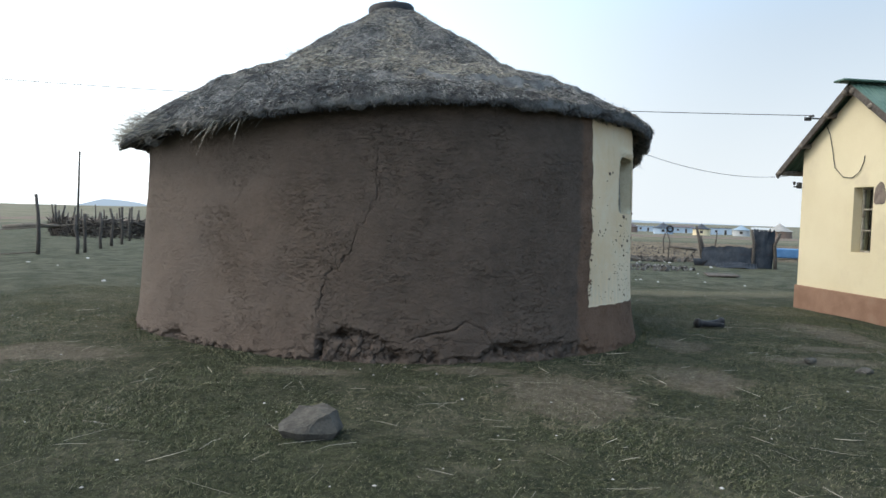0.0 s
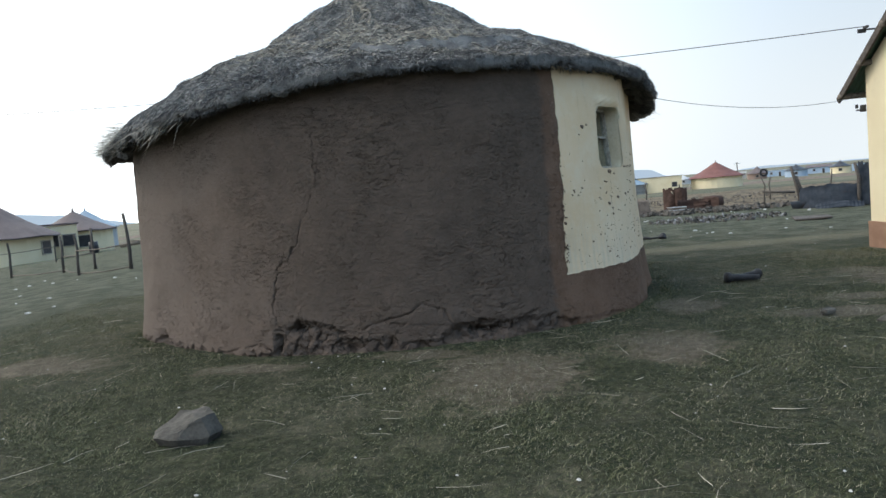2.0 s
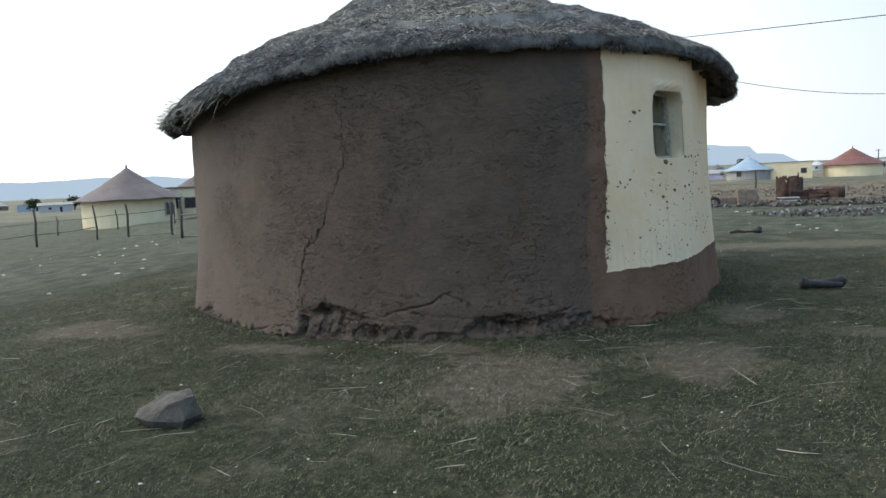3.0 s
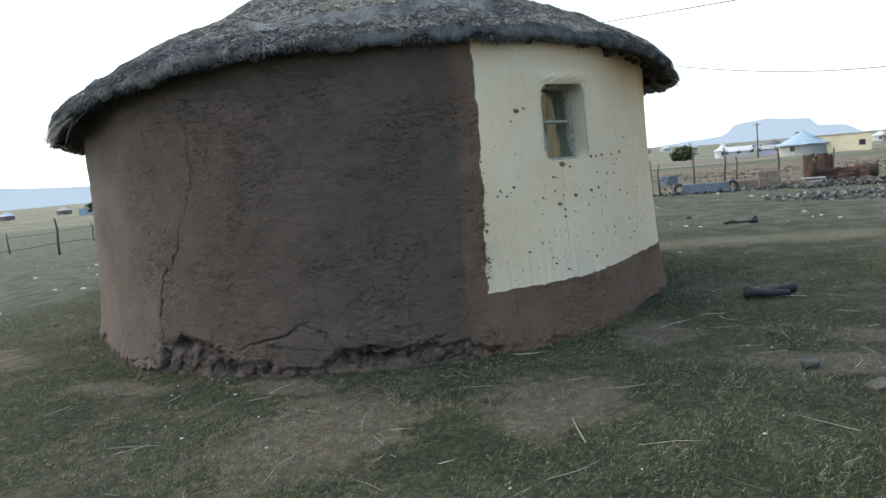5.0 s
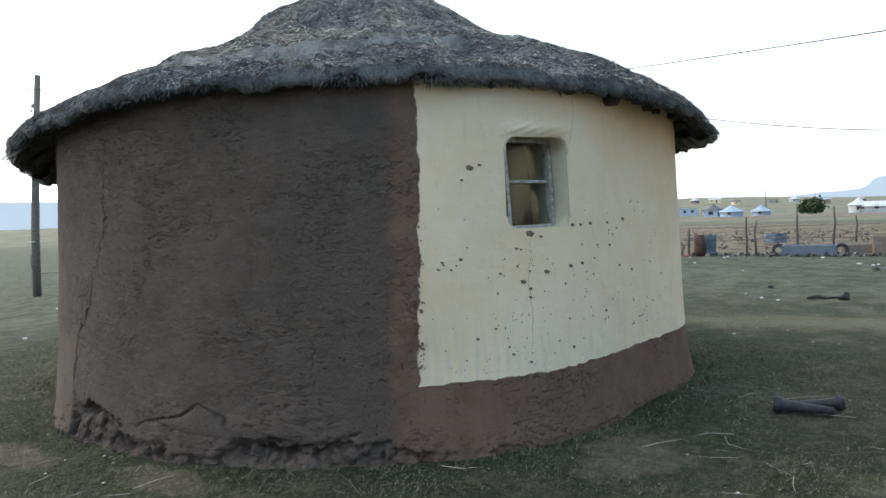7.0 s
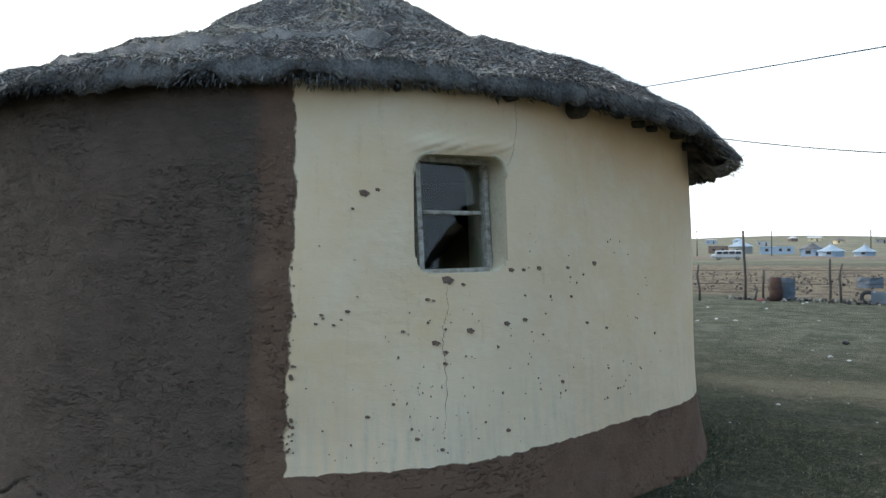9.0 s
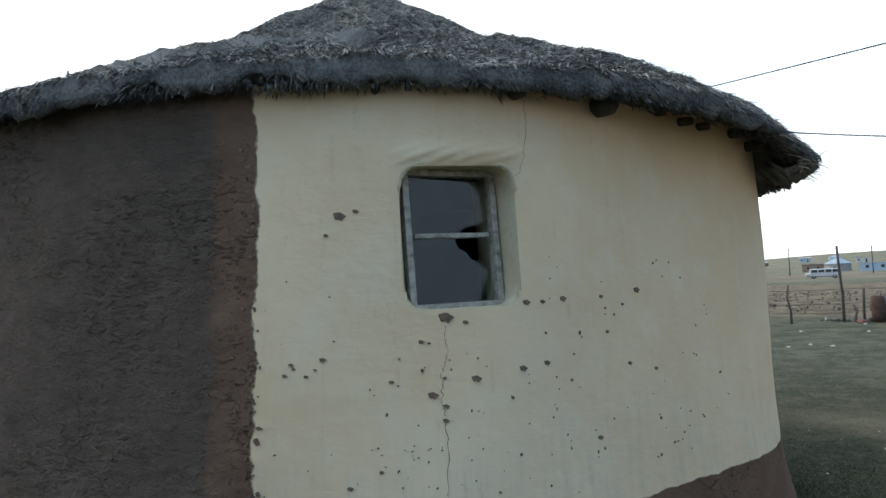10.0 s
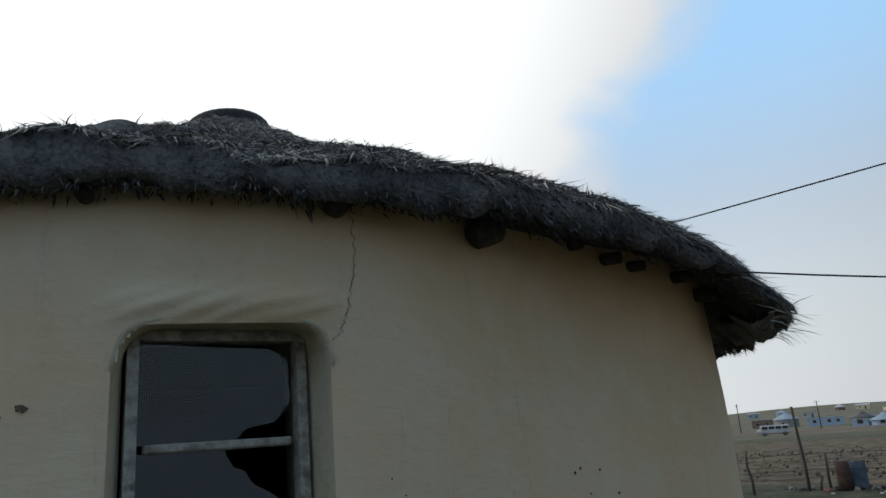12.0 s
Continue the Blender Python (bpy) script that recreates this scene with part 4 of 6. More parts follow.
def eave_fringe(n):
    az = RNG.uniform(-178, 62, n)
    s = RNG.uniform(0.955, 1.0, n)
    p0 = thatch_point(az, s)
    p0[:, 2] -= RNG.uniform(0, 1, n) * np.maximum(p0[:, 2] - smooth_interp(az, FOOT), 0.03)
    outward = np.stack([np.cos(np.radians(az)), np.sin(np.radians(az)), 0 * az], -1)
    tang = np.stack([-np.sin(np.radians(az)), np.cos(np.radians(az)), 0 * az], -1)
    clump = 1 + 1.2 * np.clip(lattice(np.radians(az) * 22, az * 0, 44) + 0.1, 0, 1)
    length = RNG.uniform(0.010, 0.042, n) * clump
    d = outward * RNG.uniform(0.2, 0.8, n)[:, None] + tang * RNG.normal(0, 0.3, n)[:, None] + np.array([0, 0, -1.0]) * RNG.uniform(0.5, 1.0, n)[:, None]
    d = d / np.linalg.norm(d, axis=1, keepdims=True) * length[:, None]
    return ribbons("fringe", p0, p0 + d * 0.5 + outward * 0.006, p0 + d, RNG.uniform(0.003, 0.007, n), M["straw_dark"])


tagged(part("fringe", eave_fringe(36000), roof, "hanging straw ends"), kind="stuff")


def wisps(centre, spread, n, length, rise, height):
    """A loose tuft that sticks out past the eave."""
    az = RNG.normal(centre, spread, n)
    p0 = thatch_point(az, RNG.uniform(0.93, 1.0, n))
    p0[:, 2] += RNG.uniform(-0.10, 0.02, n) + height
    outward = np.stack([np.cos(np.radians(az)), np.sin(np.radians(az)), RNG.normal(rise, 0.28, n)], -1) + RNG.normal(0, 0.18, (n, 3))
    size = RNG.uniform(0.3, 1.0, n)[:, None] * length
    mid = p0 + outward * size * 0.5 + np.array([0, 0, 0.012])
    return ribbons("tuft", p0, mid, p0 + outward * size, RNG.uniform(0.002, 0.005, n), M["straw_pale"])


for centre, spread, n, length, rise, height in ((-153, 5, 300, 0.26, 0.0, 0.05), (-145, 5, 220, 0.26, -0.1, 0.03), (-134, 5, 220, 0.2, -0.5, -0.03), (-119, 4, 140, 0.2, -0.9, -0.04), (15, 5, 120, 0.16, -0.3, -0.03), (22, 3, 60, 0.18, -0.5, -0.05)):
    tagged(part("tuft", wisps(centre, spread, n, length, rise, height), roof, "loose straw tuft"), kind="stuff")


def ridge_tuft(az, s, n, length):
    a = RNG.normal(az, 3.0, n)
    p0 = thatch_point(a, RNG.normal(s, 0.012, n))
    d = np.stack([np.cos(np.radians(a)) * 1.2, np.sin(np.radians(a)) * 1.2, RNG.uniform(0.1, 0.9, n)], -1) + RNG.normal(0, 0.25, (n, 3))
    d *= RNG.uniform(0.3, 1.0, n)[:, None] * length
    return ribbons("tuft", p0, p0 + d * 0.55, p0 + d, RNG.uniform(0.002, 0.004, n), M["straw_pale"])


for az, s, n, length in ((-166, 0.40, 90, 0.16), (33, 0.66, 70, 0.16), (28, 0.83, 70, 0.1)):
    tagged(part("tuft", ridge_tuft(az, s, n, length), roof, "loose straw tuft"), kind="stuff")


def jag(az, low, wide, seed):
    """A ragged chunk of matted thatch hanging under the eave."""
    r = random.Random(seed)
    p = thatch_point(az, 0.985)
    verts, faces, n = [], [], 9
    out = np.array([math.cos(radians(az)), math.sin(radians(az)), 0])
    tan = np.array([-out[1], out[0], 0])
    for layer, (k, d) in enumerate(((0.05, 0.06), (0.02, 0.10), (-0.05, 0.12), (-0.14, 0.06))):
        for i in range(n):
            u = (i / (n - 1) - 0.5) * wide
            drop = low * (1 - abs(2 * u / wide) ** 2) * r.uniform(0.5, 1.1) if layer in (1, 2) else 0.0
            verts.append(tuple(p + tan * u + out * (k - 0.03 - 0.02 * r.random()) + np.array([0, 0, -d - drop])))
    for j in range(3):
        for i in range(n - 1):
            a = j * n + i
            faces.append((a, a + 1, a + 1 + n, a + n))
    return mesh_from("thatch_clump", verts, faces, M["thatch"])


for k, (az, low, wide) in enumerate(((14, 0.04, 0.22), (19, 0.06, 0.22), (24, 0.05, 0.2), (28, 0.07, 0.24), (-128, 0.05, 0.3), (-140, 0.06, 0.3))):
    part("thatch_clump", jag(az, low, wide, k), roof)

# pole ends under the eave
for az, z, rad, out in ((-36.5, 2.50, 0.020, 0.04), (-24.5, 2.50, 0.032, 0.07), (-14.6, 2.485, 0.050, 0.10), (-4.5, 2.515, 0.020, 0.05), (-0.8, 2.48, 0.024, 0.07), (2.2, 2.465, 0.022, 0.06), (8.0, 2.45, 0.026, 0.08), (12.5, 2.40, 0.03, 0.10), (17.0, 2.43, 0.03, 0.12)):
    o = np.array([math.cos(radians(az)), math.sin(radians(az)), -0.10])
    p = hut_point(az, z, 0.0)
    part("rafter_end", pole("rafter_end", [p - o * 0.25, p + o * out * 0.6, p + o * out], [rad, rad, rad * 0.94], M["dark_timber"], 10, 0.12), hut, "round sawn roof pole end")


def tyre(name, outer, width):
    """A car tyre lying flat, with shoulders, sidewall and tread blocks."""
    prof = [(0.52, -0.42), (0.60, -0.5), (0.80, -0.5), (0.93, -0.44), (1.0, -0.3), (1.0, 0.3), (0.93, 0.44), (0.80, 0.5), (0.60, 0.5), (0.52, 0.42)]
    n, verts, faces = 64, [], []
    for k in range(n):
        a = math.tau * k / n
        for i, (r, h) in enumerate(prof):
            block = 0.985 if 3 < i < 7 and k % 2 else 1.0
            verts.append((outer * r * block * math.cos(a), outer * r * block * math.sin(a), width * h))
    q = len(prof)
    for k in range(n):
        for i in range(q):
            a, b = k * q + i, ((k + 1) % n) * q + i
            c, d = ((k + 1) % n) * q + (i + 1) % q, k * q + (i + 1) % q
            faces.append((a, b, c, d))
    return mesh_from(name, verts, faces, M["rubber"], True)


top_at = (HUT[0] - 0.21, HUT[1] + 0.25)
tyre_ob = thing("tyre", "worn black car tyre lying on the thatch peak", "tyre", pose(*top_at, 4.165, 3, -4, 0), data=tyre("tyre", 0.305, 0.19))
stone_cap = thing("stone", "rough stone inside the tyre on the roof", "stone", pose(top_at[0] + 0.05, top_at[1], 4.24), data=boulder("stone", (0.14, 0.12, 0.10), M["stone"], 4))

# ---- the cream house beside it ----
H0, HX, HS = Vector((5.876, 11.6, -0.16)), Vector((-0.129, 0.992, 0)).normalized(), 1.107
house = thing("house", "small cream painted house with a terracotta plinth and green iron roof", "house", Matrix(((HX.y, HX.x, 0, H0.x), (-HX.x, HX.y, 0, H0.y), (0, 0, 1, H0.z), (0, 0, 0, 1))) @ Matrix.Scale(HS, 4))
# local axes: x runs into the house, y along the gable towards its far corner (0), z up
GW, GL, EAVE, RIDGE = 2.16, 6.0, 2.60, 3.38


def house_walls():
    """Gable walls with a window opening, long walls, and thickness."""
    t = 0.22
    y0, y1, ym = -GW, 0.0, -GW / 2
    wy0, wy1, wz0, wz1 = -1.47, -1.11, 1.17, 2.03
    bm = bmesh.new()
    outer = [(y0, 0.0), (y1, 0.0), (y1, EAVE), (ym, RIDGE - 0.05), (y0, EAVE)]
    hole = [(wy0, wz0), (wy1, wz0), (wy1, wz1), (wy0, wz1)]
    for x in (0.0, t):
        vo = [bm.verts.new((x, y, z)) for y, z in outer]
        vh = [bm.verts.new((x, y, z)) for y, z in hole]
        bm.faces.new((vo[0], vo[1], vh[1], vh[0]))
        bm.faces.new((vo[1], vo[2], vh[2], vh[1]))
        bm.faces.new((vo[2], vo[3], vo[4], vh[3], vh[2]))
        bm.faces.new((vo[4], vo[0], vh[0], vh[3]))
        if x == 0.0:
            first = vh
        else:
            for i in range(4):
                bm.faces.new((first[i], first[(i + 1) % 4], vh[(i + 1) % 4], vh[i]))
    for y, s in ((y0, 1), (y1, -1)):
        for x0, x1, yy in ((0.0, GL, y),):
            bm.faces.new([bm.verts.new(c) for c in ((x0, yy, 0), (x1, yy, 0), (x1, yy, EAVE), (x0, yy, EAVE))])
    bm.faces.new([bm.verts.new((GL, y, z)) for y, z in outer])
    bmesh.ops.remove_doubles(bm, verts=bm.verts[:], dist=0.001)
    bmesh.ops.recalc_face_normals(bm, faces=bm.faces[:])
    return finish("wall", bm, M["cream_house"])


part("wall", house_walls(), house, "cream painted plaster walls")
part("plinth", boxes("plinth", [((0.03, GW + 0.06, 0.62), (-0.012, -GW / 2, 0.31)), ((GL, 0.03, 0.62), (GL / 2, 0.012, 0.31)), ((GL, 0.03, 0.62), (GL / 2, -GW - 0.012, 0.31))], M["terra"], 0.008), house, "terracotta painted base")


def iron_slope(length, run, rise, mat, pitch=0.076, depth=0.016):
    n = int(length / pitch * 6)
    verts, faces = [], []
    for i in range(n + 1):
        x = length * i / n
        h = depth * math.sin(math.tau * x / pitch) / 2
        verts += [(x, 0, h), (x, run, rise + h), (x, 0, h - 0.004), (x, run, rise + h - 0.004)]
    for i in range(n):
        a = 4 * i
        faces += [(a, a + 4, a + 5, a + 1), (a + 2, a + 3, a + 7, a + 6)]
    return mesh_from("roof_sheet", verts, faces, mat)


over, drop = 0.45, 0.45 * (RIDGE - EAVE) / (GW / 2)
for side in (1, -1):
    sheet = part("roof_sheet", iron_slope(GL + 0.3, GW / 2 + over, RIDGE - EAVE + drop, M["green_iron"]), house, "green corrugated iron")
    base = Matrix.Translation((-0.14, over if side > 0 else -GW - over, EAVE - drop + 0.04))
    sheet.matrix_basis = base @ Matrix.Diagonal((1, -side, 1, 1))
    slope = math.atan2(RIDGE - EAVE + drop, GW / 2 + over)
    length = math.hypot(RIDGE - EAVE + drop, GW / 2 + over)
    ym = -GW / 2 + side * (GW / 2 + over) / 2
    board = part("barge_board", box("barge_board", (0.03, length, 0.09), M["dark_timber"], 0.004), house, "dark timber barge board")
    board.matrix_basis = Matrix.Translation((-0.13, ym, (EAVE - drop + RIDGE) / 2 - 0.02)) @ Matrix.Rotation(-side * slope, 4, "X")
    for k, f in enumerate((0.05, 0.38, 0.72, 0.95)):
        y = -GW / 2 + side * (GW / 2 + over) * (1 - f)
        z = EAVE - drop + (RIDGE - EAVE + drop) * f - 0.03
        part("purlin", pole("purlin", [(-0.16, y, z), (0.6, y, z), (GL, y, z)], [0.04, 0.04, 0.04], M["timber"], 9, 0.1), house, "round timber purlin")
part("ridge_cap", box("ridge_cap", (GL + 0.3, 0.22, 0.03), M["green_iron"], 0.008, (GL / 2 - 0.14, -GW / 2, RIDGE + 0.055)), house, "green ridge capping")
win2 = part("window", ring_frame("window", 0.36, 0.86, 0.04, 0.025, M["frame"]), house, "narrow three-pane steel window", pose(0.15, -1.29, 1.6, 0, 0, 90))
for z in (-0.14, 0.14):
    part("glazing_bar", box("glazing_bar", (0.31, 0.03, 0.018), M["frame"], 0.003, (0, 0, z)), win2)
for z in (1.32, 1.60, 1.88):
    part("pane", box("pane", (0.31, 0.004, 0.26), M["glass"], 0, (0, 0, z - 1.6)), win2).visible_shadow = False
# added dark board behind the panes, in place of the room's shade
part("backing", box("backing", (0.01, 0.5, 1.0), M["dark"], 0, (0.3, -1.29, 1.6)), house, "dark board standing in for the shaded room")
patch = boulder("wall_patch", (0.012, 0.115, 0.20), M["block"], 6, 2)
part("wall_patch", patch, house, "rounded patch of bare brown plaster", pose(0.0, -1.58, 1.92))
part("cable_bracket", boxes("cable_bracket", [((0.16, 0.02, 0.02), (-0.12, -0.42, 3.03)), ((0.03, 0.09, 0.03), (-0.2, -0.42, 3.06)), ((0.10, 0.025, 0.05), (-0.24, -0.40, 3.02))], M["wire"], 0.004), house, "black cable bracket")
part("insulator", boxes("insulator", [((0.06, 0.05, 0.09), (-0.03, 0.03, 2.10)), ((0.10, 0.02, 0.02), (-0.07, 0.03, 2.08)), ((0.03, 0.03, 0.05), (-0.11, 0.03, 2.13))], M["wire"], 0.004), house, "black wall bracket")


def cable(points, radius, mat, sag=0.0, n=24):
    a, b = Vector(points[0]), Vector(points[-1])
    pts = [a.lerp(b, i / n) - Vector((0, 0, 4 * sag * (i / n) * (1 - i / n))) for i in range(n + 1)] if len(points) == 2 else points
    return pole("cable", pts, [radius] * len(pts), mat, 6)


loop = [(-0.012, -0.44, 3.0), (-0.015, -0.58, 2.80), (-0.015, -0.66, 2.55), (-0.015, -0.72, 2.32), (-0.015, -0.90, 2.18), (-0.015, -1.08, 2.16), (-0.015, -1.22, 2.24), (-0.012, -1.28, 2.36), (-0.012, -1.29, 2.44)]
part("cable", pole("cable", loop, [0.006] * len(loop), M["wire"], 6), house, "black cable looped down the wall")
thing("overhead_cable", "thin black cable strung over the hut to the house", "cable", data=cable([(-18.45, 15.1, 4.75), (5.75, 11.19, 3.25)], 0.0055, M["wire"], 0.29))
thing("overhead_cable", "thin grey wire slung between hut eave and house", "cable", data=cable([(2.5, 9.25, 2.42), (5.75, 11.70, 2.33)], 0.0034, M["wire"], 0.14))

# ---- near things on the grass ----


def wedge_stone(name, mat):
    """A broken block: broad sloping top, steep front, one end split off square."""
    base = [(-0.24, -0.12), (-0.05, -0.19), (0.20, -0.15), (0.25, 0.02), (0.10, 0.17), (-0.17, 0.14)]
    high = [(-0.23, -0.05, 0.03), (-0.02, -0.15, 0.045), (0.12, -0.11, 0.125), (0.19, 0.02, 0.12), (0.07, 0.13, 0.135), (-0.10, 0.10, 0.125)]
    bm = bmesh.new()
    for x, y in base:
        bm.verts.new((x * 0.75, y * 0.72, -0.10))
        bm.verts.new((x * 0.96, y * 0.94, -0.01))
    for x, y, z in high:
        bm.verts.new((x, y, z))
    bmesh.ops.convex_hull(bm, input=bm.verts[:])
    bmesh.ops.subdivide_edges(bm, edges=bm.edges[:], cuts=4, use_grid_fill=True)
    for v in bm.verts:
        v.co += 0.016 * Vector(noise.noise_vector(v.co * 9)) + 0.006 * Vector(noise.noise_vector(v.co * 30))
    return finish(name, bm, mat)


rock = thing("boulder", "angular grey stone lying on the grass", "stone", pose(-0.73, 4.08, land(-0.73, 4.08) + 0.055, 0, 0, 8) @ Matrix.Scale(0.8, 4), data=wedge_stone("boulder", M["stone"]))


def flared_tube(name):
    """A black tapered tube with a flared, ribbed foot."""
    prof = [(0.0, 0.0), (0.0, 0.062), (0.03, 0.070), (0.055, 0.066), (0.07, 0.050), (0.10, 0.046), (0.20, 0.041), (0.36, 0.035), (0.43, 0.033), (0.43, 0.026), (0.05, 0.03)]
    n, verts, faces = 20, [], []
    for x, r in prof:
        for k in range(n):
            verts.append((x, r * math.cos(math.tau * k / n), r * math.sin(math.tau * k / n)))
    for i in range(len(prof) - 1):
        for k in range(n):
            a, b = i * n + k, i * n + (k + 1) % n
            faces.append((a, b, b + n, a + n))
    return mesh_from(name, verts, faces, M["rubber"], True)


tube = thing("tube", "short black tapered tube with a flared foot on the grass", "tube", pose(3.255, 8.88, 0.215, 0, 4, 9) @ Matrix.Scale(0.9, 4), "pair of black tubes", data=flared_tube("tube"))
copy_thing(tube, pose(3.685, 9.10, 0.215, 40, 4, 200) @ Matrix.Scale(0.9, 4))
thing("brick", "flat grey broken brick lying on bare earth", "stone", pose(3.63, 6.77, 0.185, 3, -4, 25), data=box("brick", (0.11, 0.075, 0.045), M["stone"], 0.012, jitter=0.012))
thing("stone", "small flat grey stone in the grass", "stone", pose(3.95, 6.42, 0.165), data=boulder("stone", (0.09, 0.07, 0.04), M["stone"], 31))


GX, GY = np.arange(-8, 8.1, 0.12), np.arange(1.0, 15.6, 0.12)
TURF = np.array([[land_bumps(float(a), float(b)) for a in GX] for b in GY])


def turf_height(x, y):
    u, v = (x - GX[0]) / 0.12, (y - GY[0]) / 0.12
    i, j = u.astype(int), v.astype(int)
    u, v = u - i, v - j
    return (TURF[j, i] * (1 - u) + TURF[j, i + 1] * u) * (1 - v) + (TURF[j + 1, i] * (1 - u) + TURF[j + 1, i + 1] * u) * v


def grass_blades(name, n, mat, x0, x1, y0, y1, h0, h1, seed, keep):
    r = np.random.default_rng(seed)
    x, y = r.uniform(x0, x1, n), y0 + (y1 - y0) * r.uniform(0, 1, n) ** 1.35
    ok = (np.hypot(x - HUT[0], y - HUT[1]) > 3.03) & keep(x, y, r) & ~((x > 5.75) & (y > 9.0) & (y < 11.6))
    x, y = x[ok], y[ok]
    n = len(x)
    tuft = 0.7 + 0.9 * np.clip(lattice(x * 3.1, y * 3.1, 61) + 0.3, 0, 1)
    h = r.uniform(h0, h1, n) * tuft
    a, lean = r.uniform(0, math.tau, n), r.uniform(0.5, 2.6, n)
    z = turf_height(x, y)
    base = np.stack([x, y, z - 0.004], -1)
    tip = base + np.stack([h * lean * np.cos(a), h * lean * np.sin(a), h], -1)
    wd = r.uniform(0.0013, 0.0031, n)
    side = np.stack([-np.sin(a + 0.6), np.cos(a + 0.6), 0 * a], -1) * wd[:, None]
    v = np.stack([base - side, base + side, tip], 1).reshape(-1, 3)
    f = np.arange(3 * n).reshape(-1, 3)
    return quads_mesh(name, v, f, mat)


def bare_mask(x, y):
    worn = np.zeros_like(x)
    for cx, cy, rx, ry in BARE:
        worn = np.maximum(worn, 1.15 - np.hypot((x - cx) / rx, (y - cy) / ry) + 0.9 * lattice(x * 2.2, y * 2.2, 62))
    return np.clip(worn, 0, 1)


thing("grass", "short grazed green grass", "grass", kind="stuff", data=grass_blades("grass", 680000, M["grass"], -6.5, 7.5, 1.7, 11.5, 0.008, 0.025, 11, lambda x, y, r: (r.uniform(0, 1, len(x)) > bare_mask(x, y) * 1.1) & (r.uniform(0, 1, len(x)) < 0.75 + 1.1 * lattice(x * 1.1, y * 1.1, 63))))
thing("grass", "dry bleached grass stubble", "grass", kind="stuff", data=grass_blades("grass", 520000, M["hay"], -6.5, 7.5, 1.7, 11.5, 0.006, 0.020, 12, lambda x, y, r: r.uniform(0, 1, len(x)) < 0.36 + 1.1 * lattice(x * 1.3, y * 1.3, 64) + 0.7 * bare_mask(x, y)))


def tall_tufts():
    """Longer grass along the foot of the hut and the house."""
    r = np.random.default_rng(14)
    az = np.concatenate([r.uniform(-170, 40, 900), r.uniform(-40, 30, 1500), r.uniform(-165, -135, 900)])
    rad = 3.12 + np.abs(r.normal(0, 0.10, len(az)))
    x, y = HUT[0] + rad * np.cos(np.radians(az)), HUT[1] + rad * np.sin(np.radians(az))
    hx = r.normal(5.66, 0.05, 900)
    x, y = np.concatenate([x, hx]), np.concatenate([y, r.uniform(9.2, 11.5, 900)])
    n = len(x)
    h, a = r.uniform(0.012, 0.05, n), r.uniform(0, math.tau, n)
    p0 = np.stack([x, y, np.full(n, 0.14)], -1)
    d = np.stack([0.45 * np.cos(a), 0.45 * np.sin(a), np.ones(n)], -1) * h[:, None]
    return ribbons("grass", p0, p0 + d * 0.55, p0 + d * np.array([1.5, 1.5, 0.95]), r.uniform(0.003, 0.006, n), M["grass"])


thing("grass", "longer green grass along the walls", "grass", kind="stuff", data=tall_tufts())


def loose_straws(n):
    r = np.random.default_rng(15)
    x, y = r.uniform(-5, 6, n), r.uniform(2.2, 9.5, n)
    ok = np.hypot(x - HUT[0], y - HUT[1]) > 3.2
    x, y = x[ok], y[ok]
    n = len(x)
    a, ln = r.uniform(0, math.tau, n), r.uniform(0.05, 0.38, n)
    z = np.array([land_bumps(float(p), float(q)) for p, q in zip(x, y)]) + 0.018
    p0 = np.stack([x, y, z], -1)
    d = np.stack([np.cos(a), np.sin(a), r.uniform(-0.02, 0.12, n)], -1) * ln[:, None]
    bend = np.stack([-np.sin(a), np.cos(a), 0 * a], -1) * (r.normal(0, 0.08, n) * ln)[:, None]
    return ribbons("straw", p0, p0 + d * 0.5 + bend, p0 + d, r.uniform(0.0015, 0.003, n), M["straw_pale"])


thing("straw", "loose dry straws scattered on the grass", "straw", kind="stuff", data=loose_straws(620))


def pebbles(n):
    r = random.Random(16)
    verts, faces = [], []
    for _ in range(n):
        x, y, s = r.uniform(-6, 7), r.uniform(2.5, 18), r.uniform(0.004, 0.013)
        if math.hypot(x - HUT[0], y - HUT[1]) < 3.1:
            continue
        k, z = len(verts), land_bumps(x, y) + 0.006
        a = r.uniform(0, 3)
        for i in range(5):
            t = a + math.tau * i / 5
            verts.append((x + s * r.uniform(0.7, 1.2) * math.cos(t), y + s * r.uniform(0.7, 1.2) * math.sin(t), z))
        verts.append((x, y, z + s * r.uniform(0.5, 0.9)))
        faces += [(k + i, k + (i + 1) % 5, k + 5) for i in range(5)]
    return mesh_from("pebbles", verts, faces, M["pebble"])


thing("pebbles", "pale pebbles and scraps strewn over the grass", "litter", kind="stuff", data=pebbles(420))

# ---- yards and village round about ----


def turned(x, y, rz=0.0, z=0.0, dz=None):
    return pose(x, y, (land(x, y) if dz is None else dz) + z, 0, 0, rz)


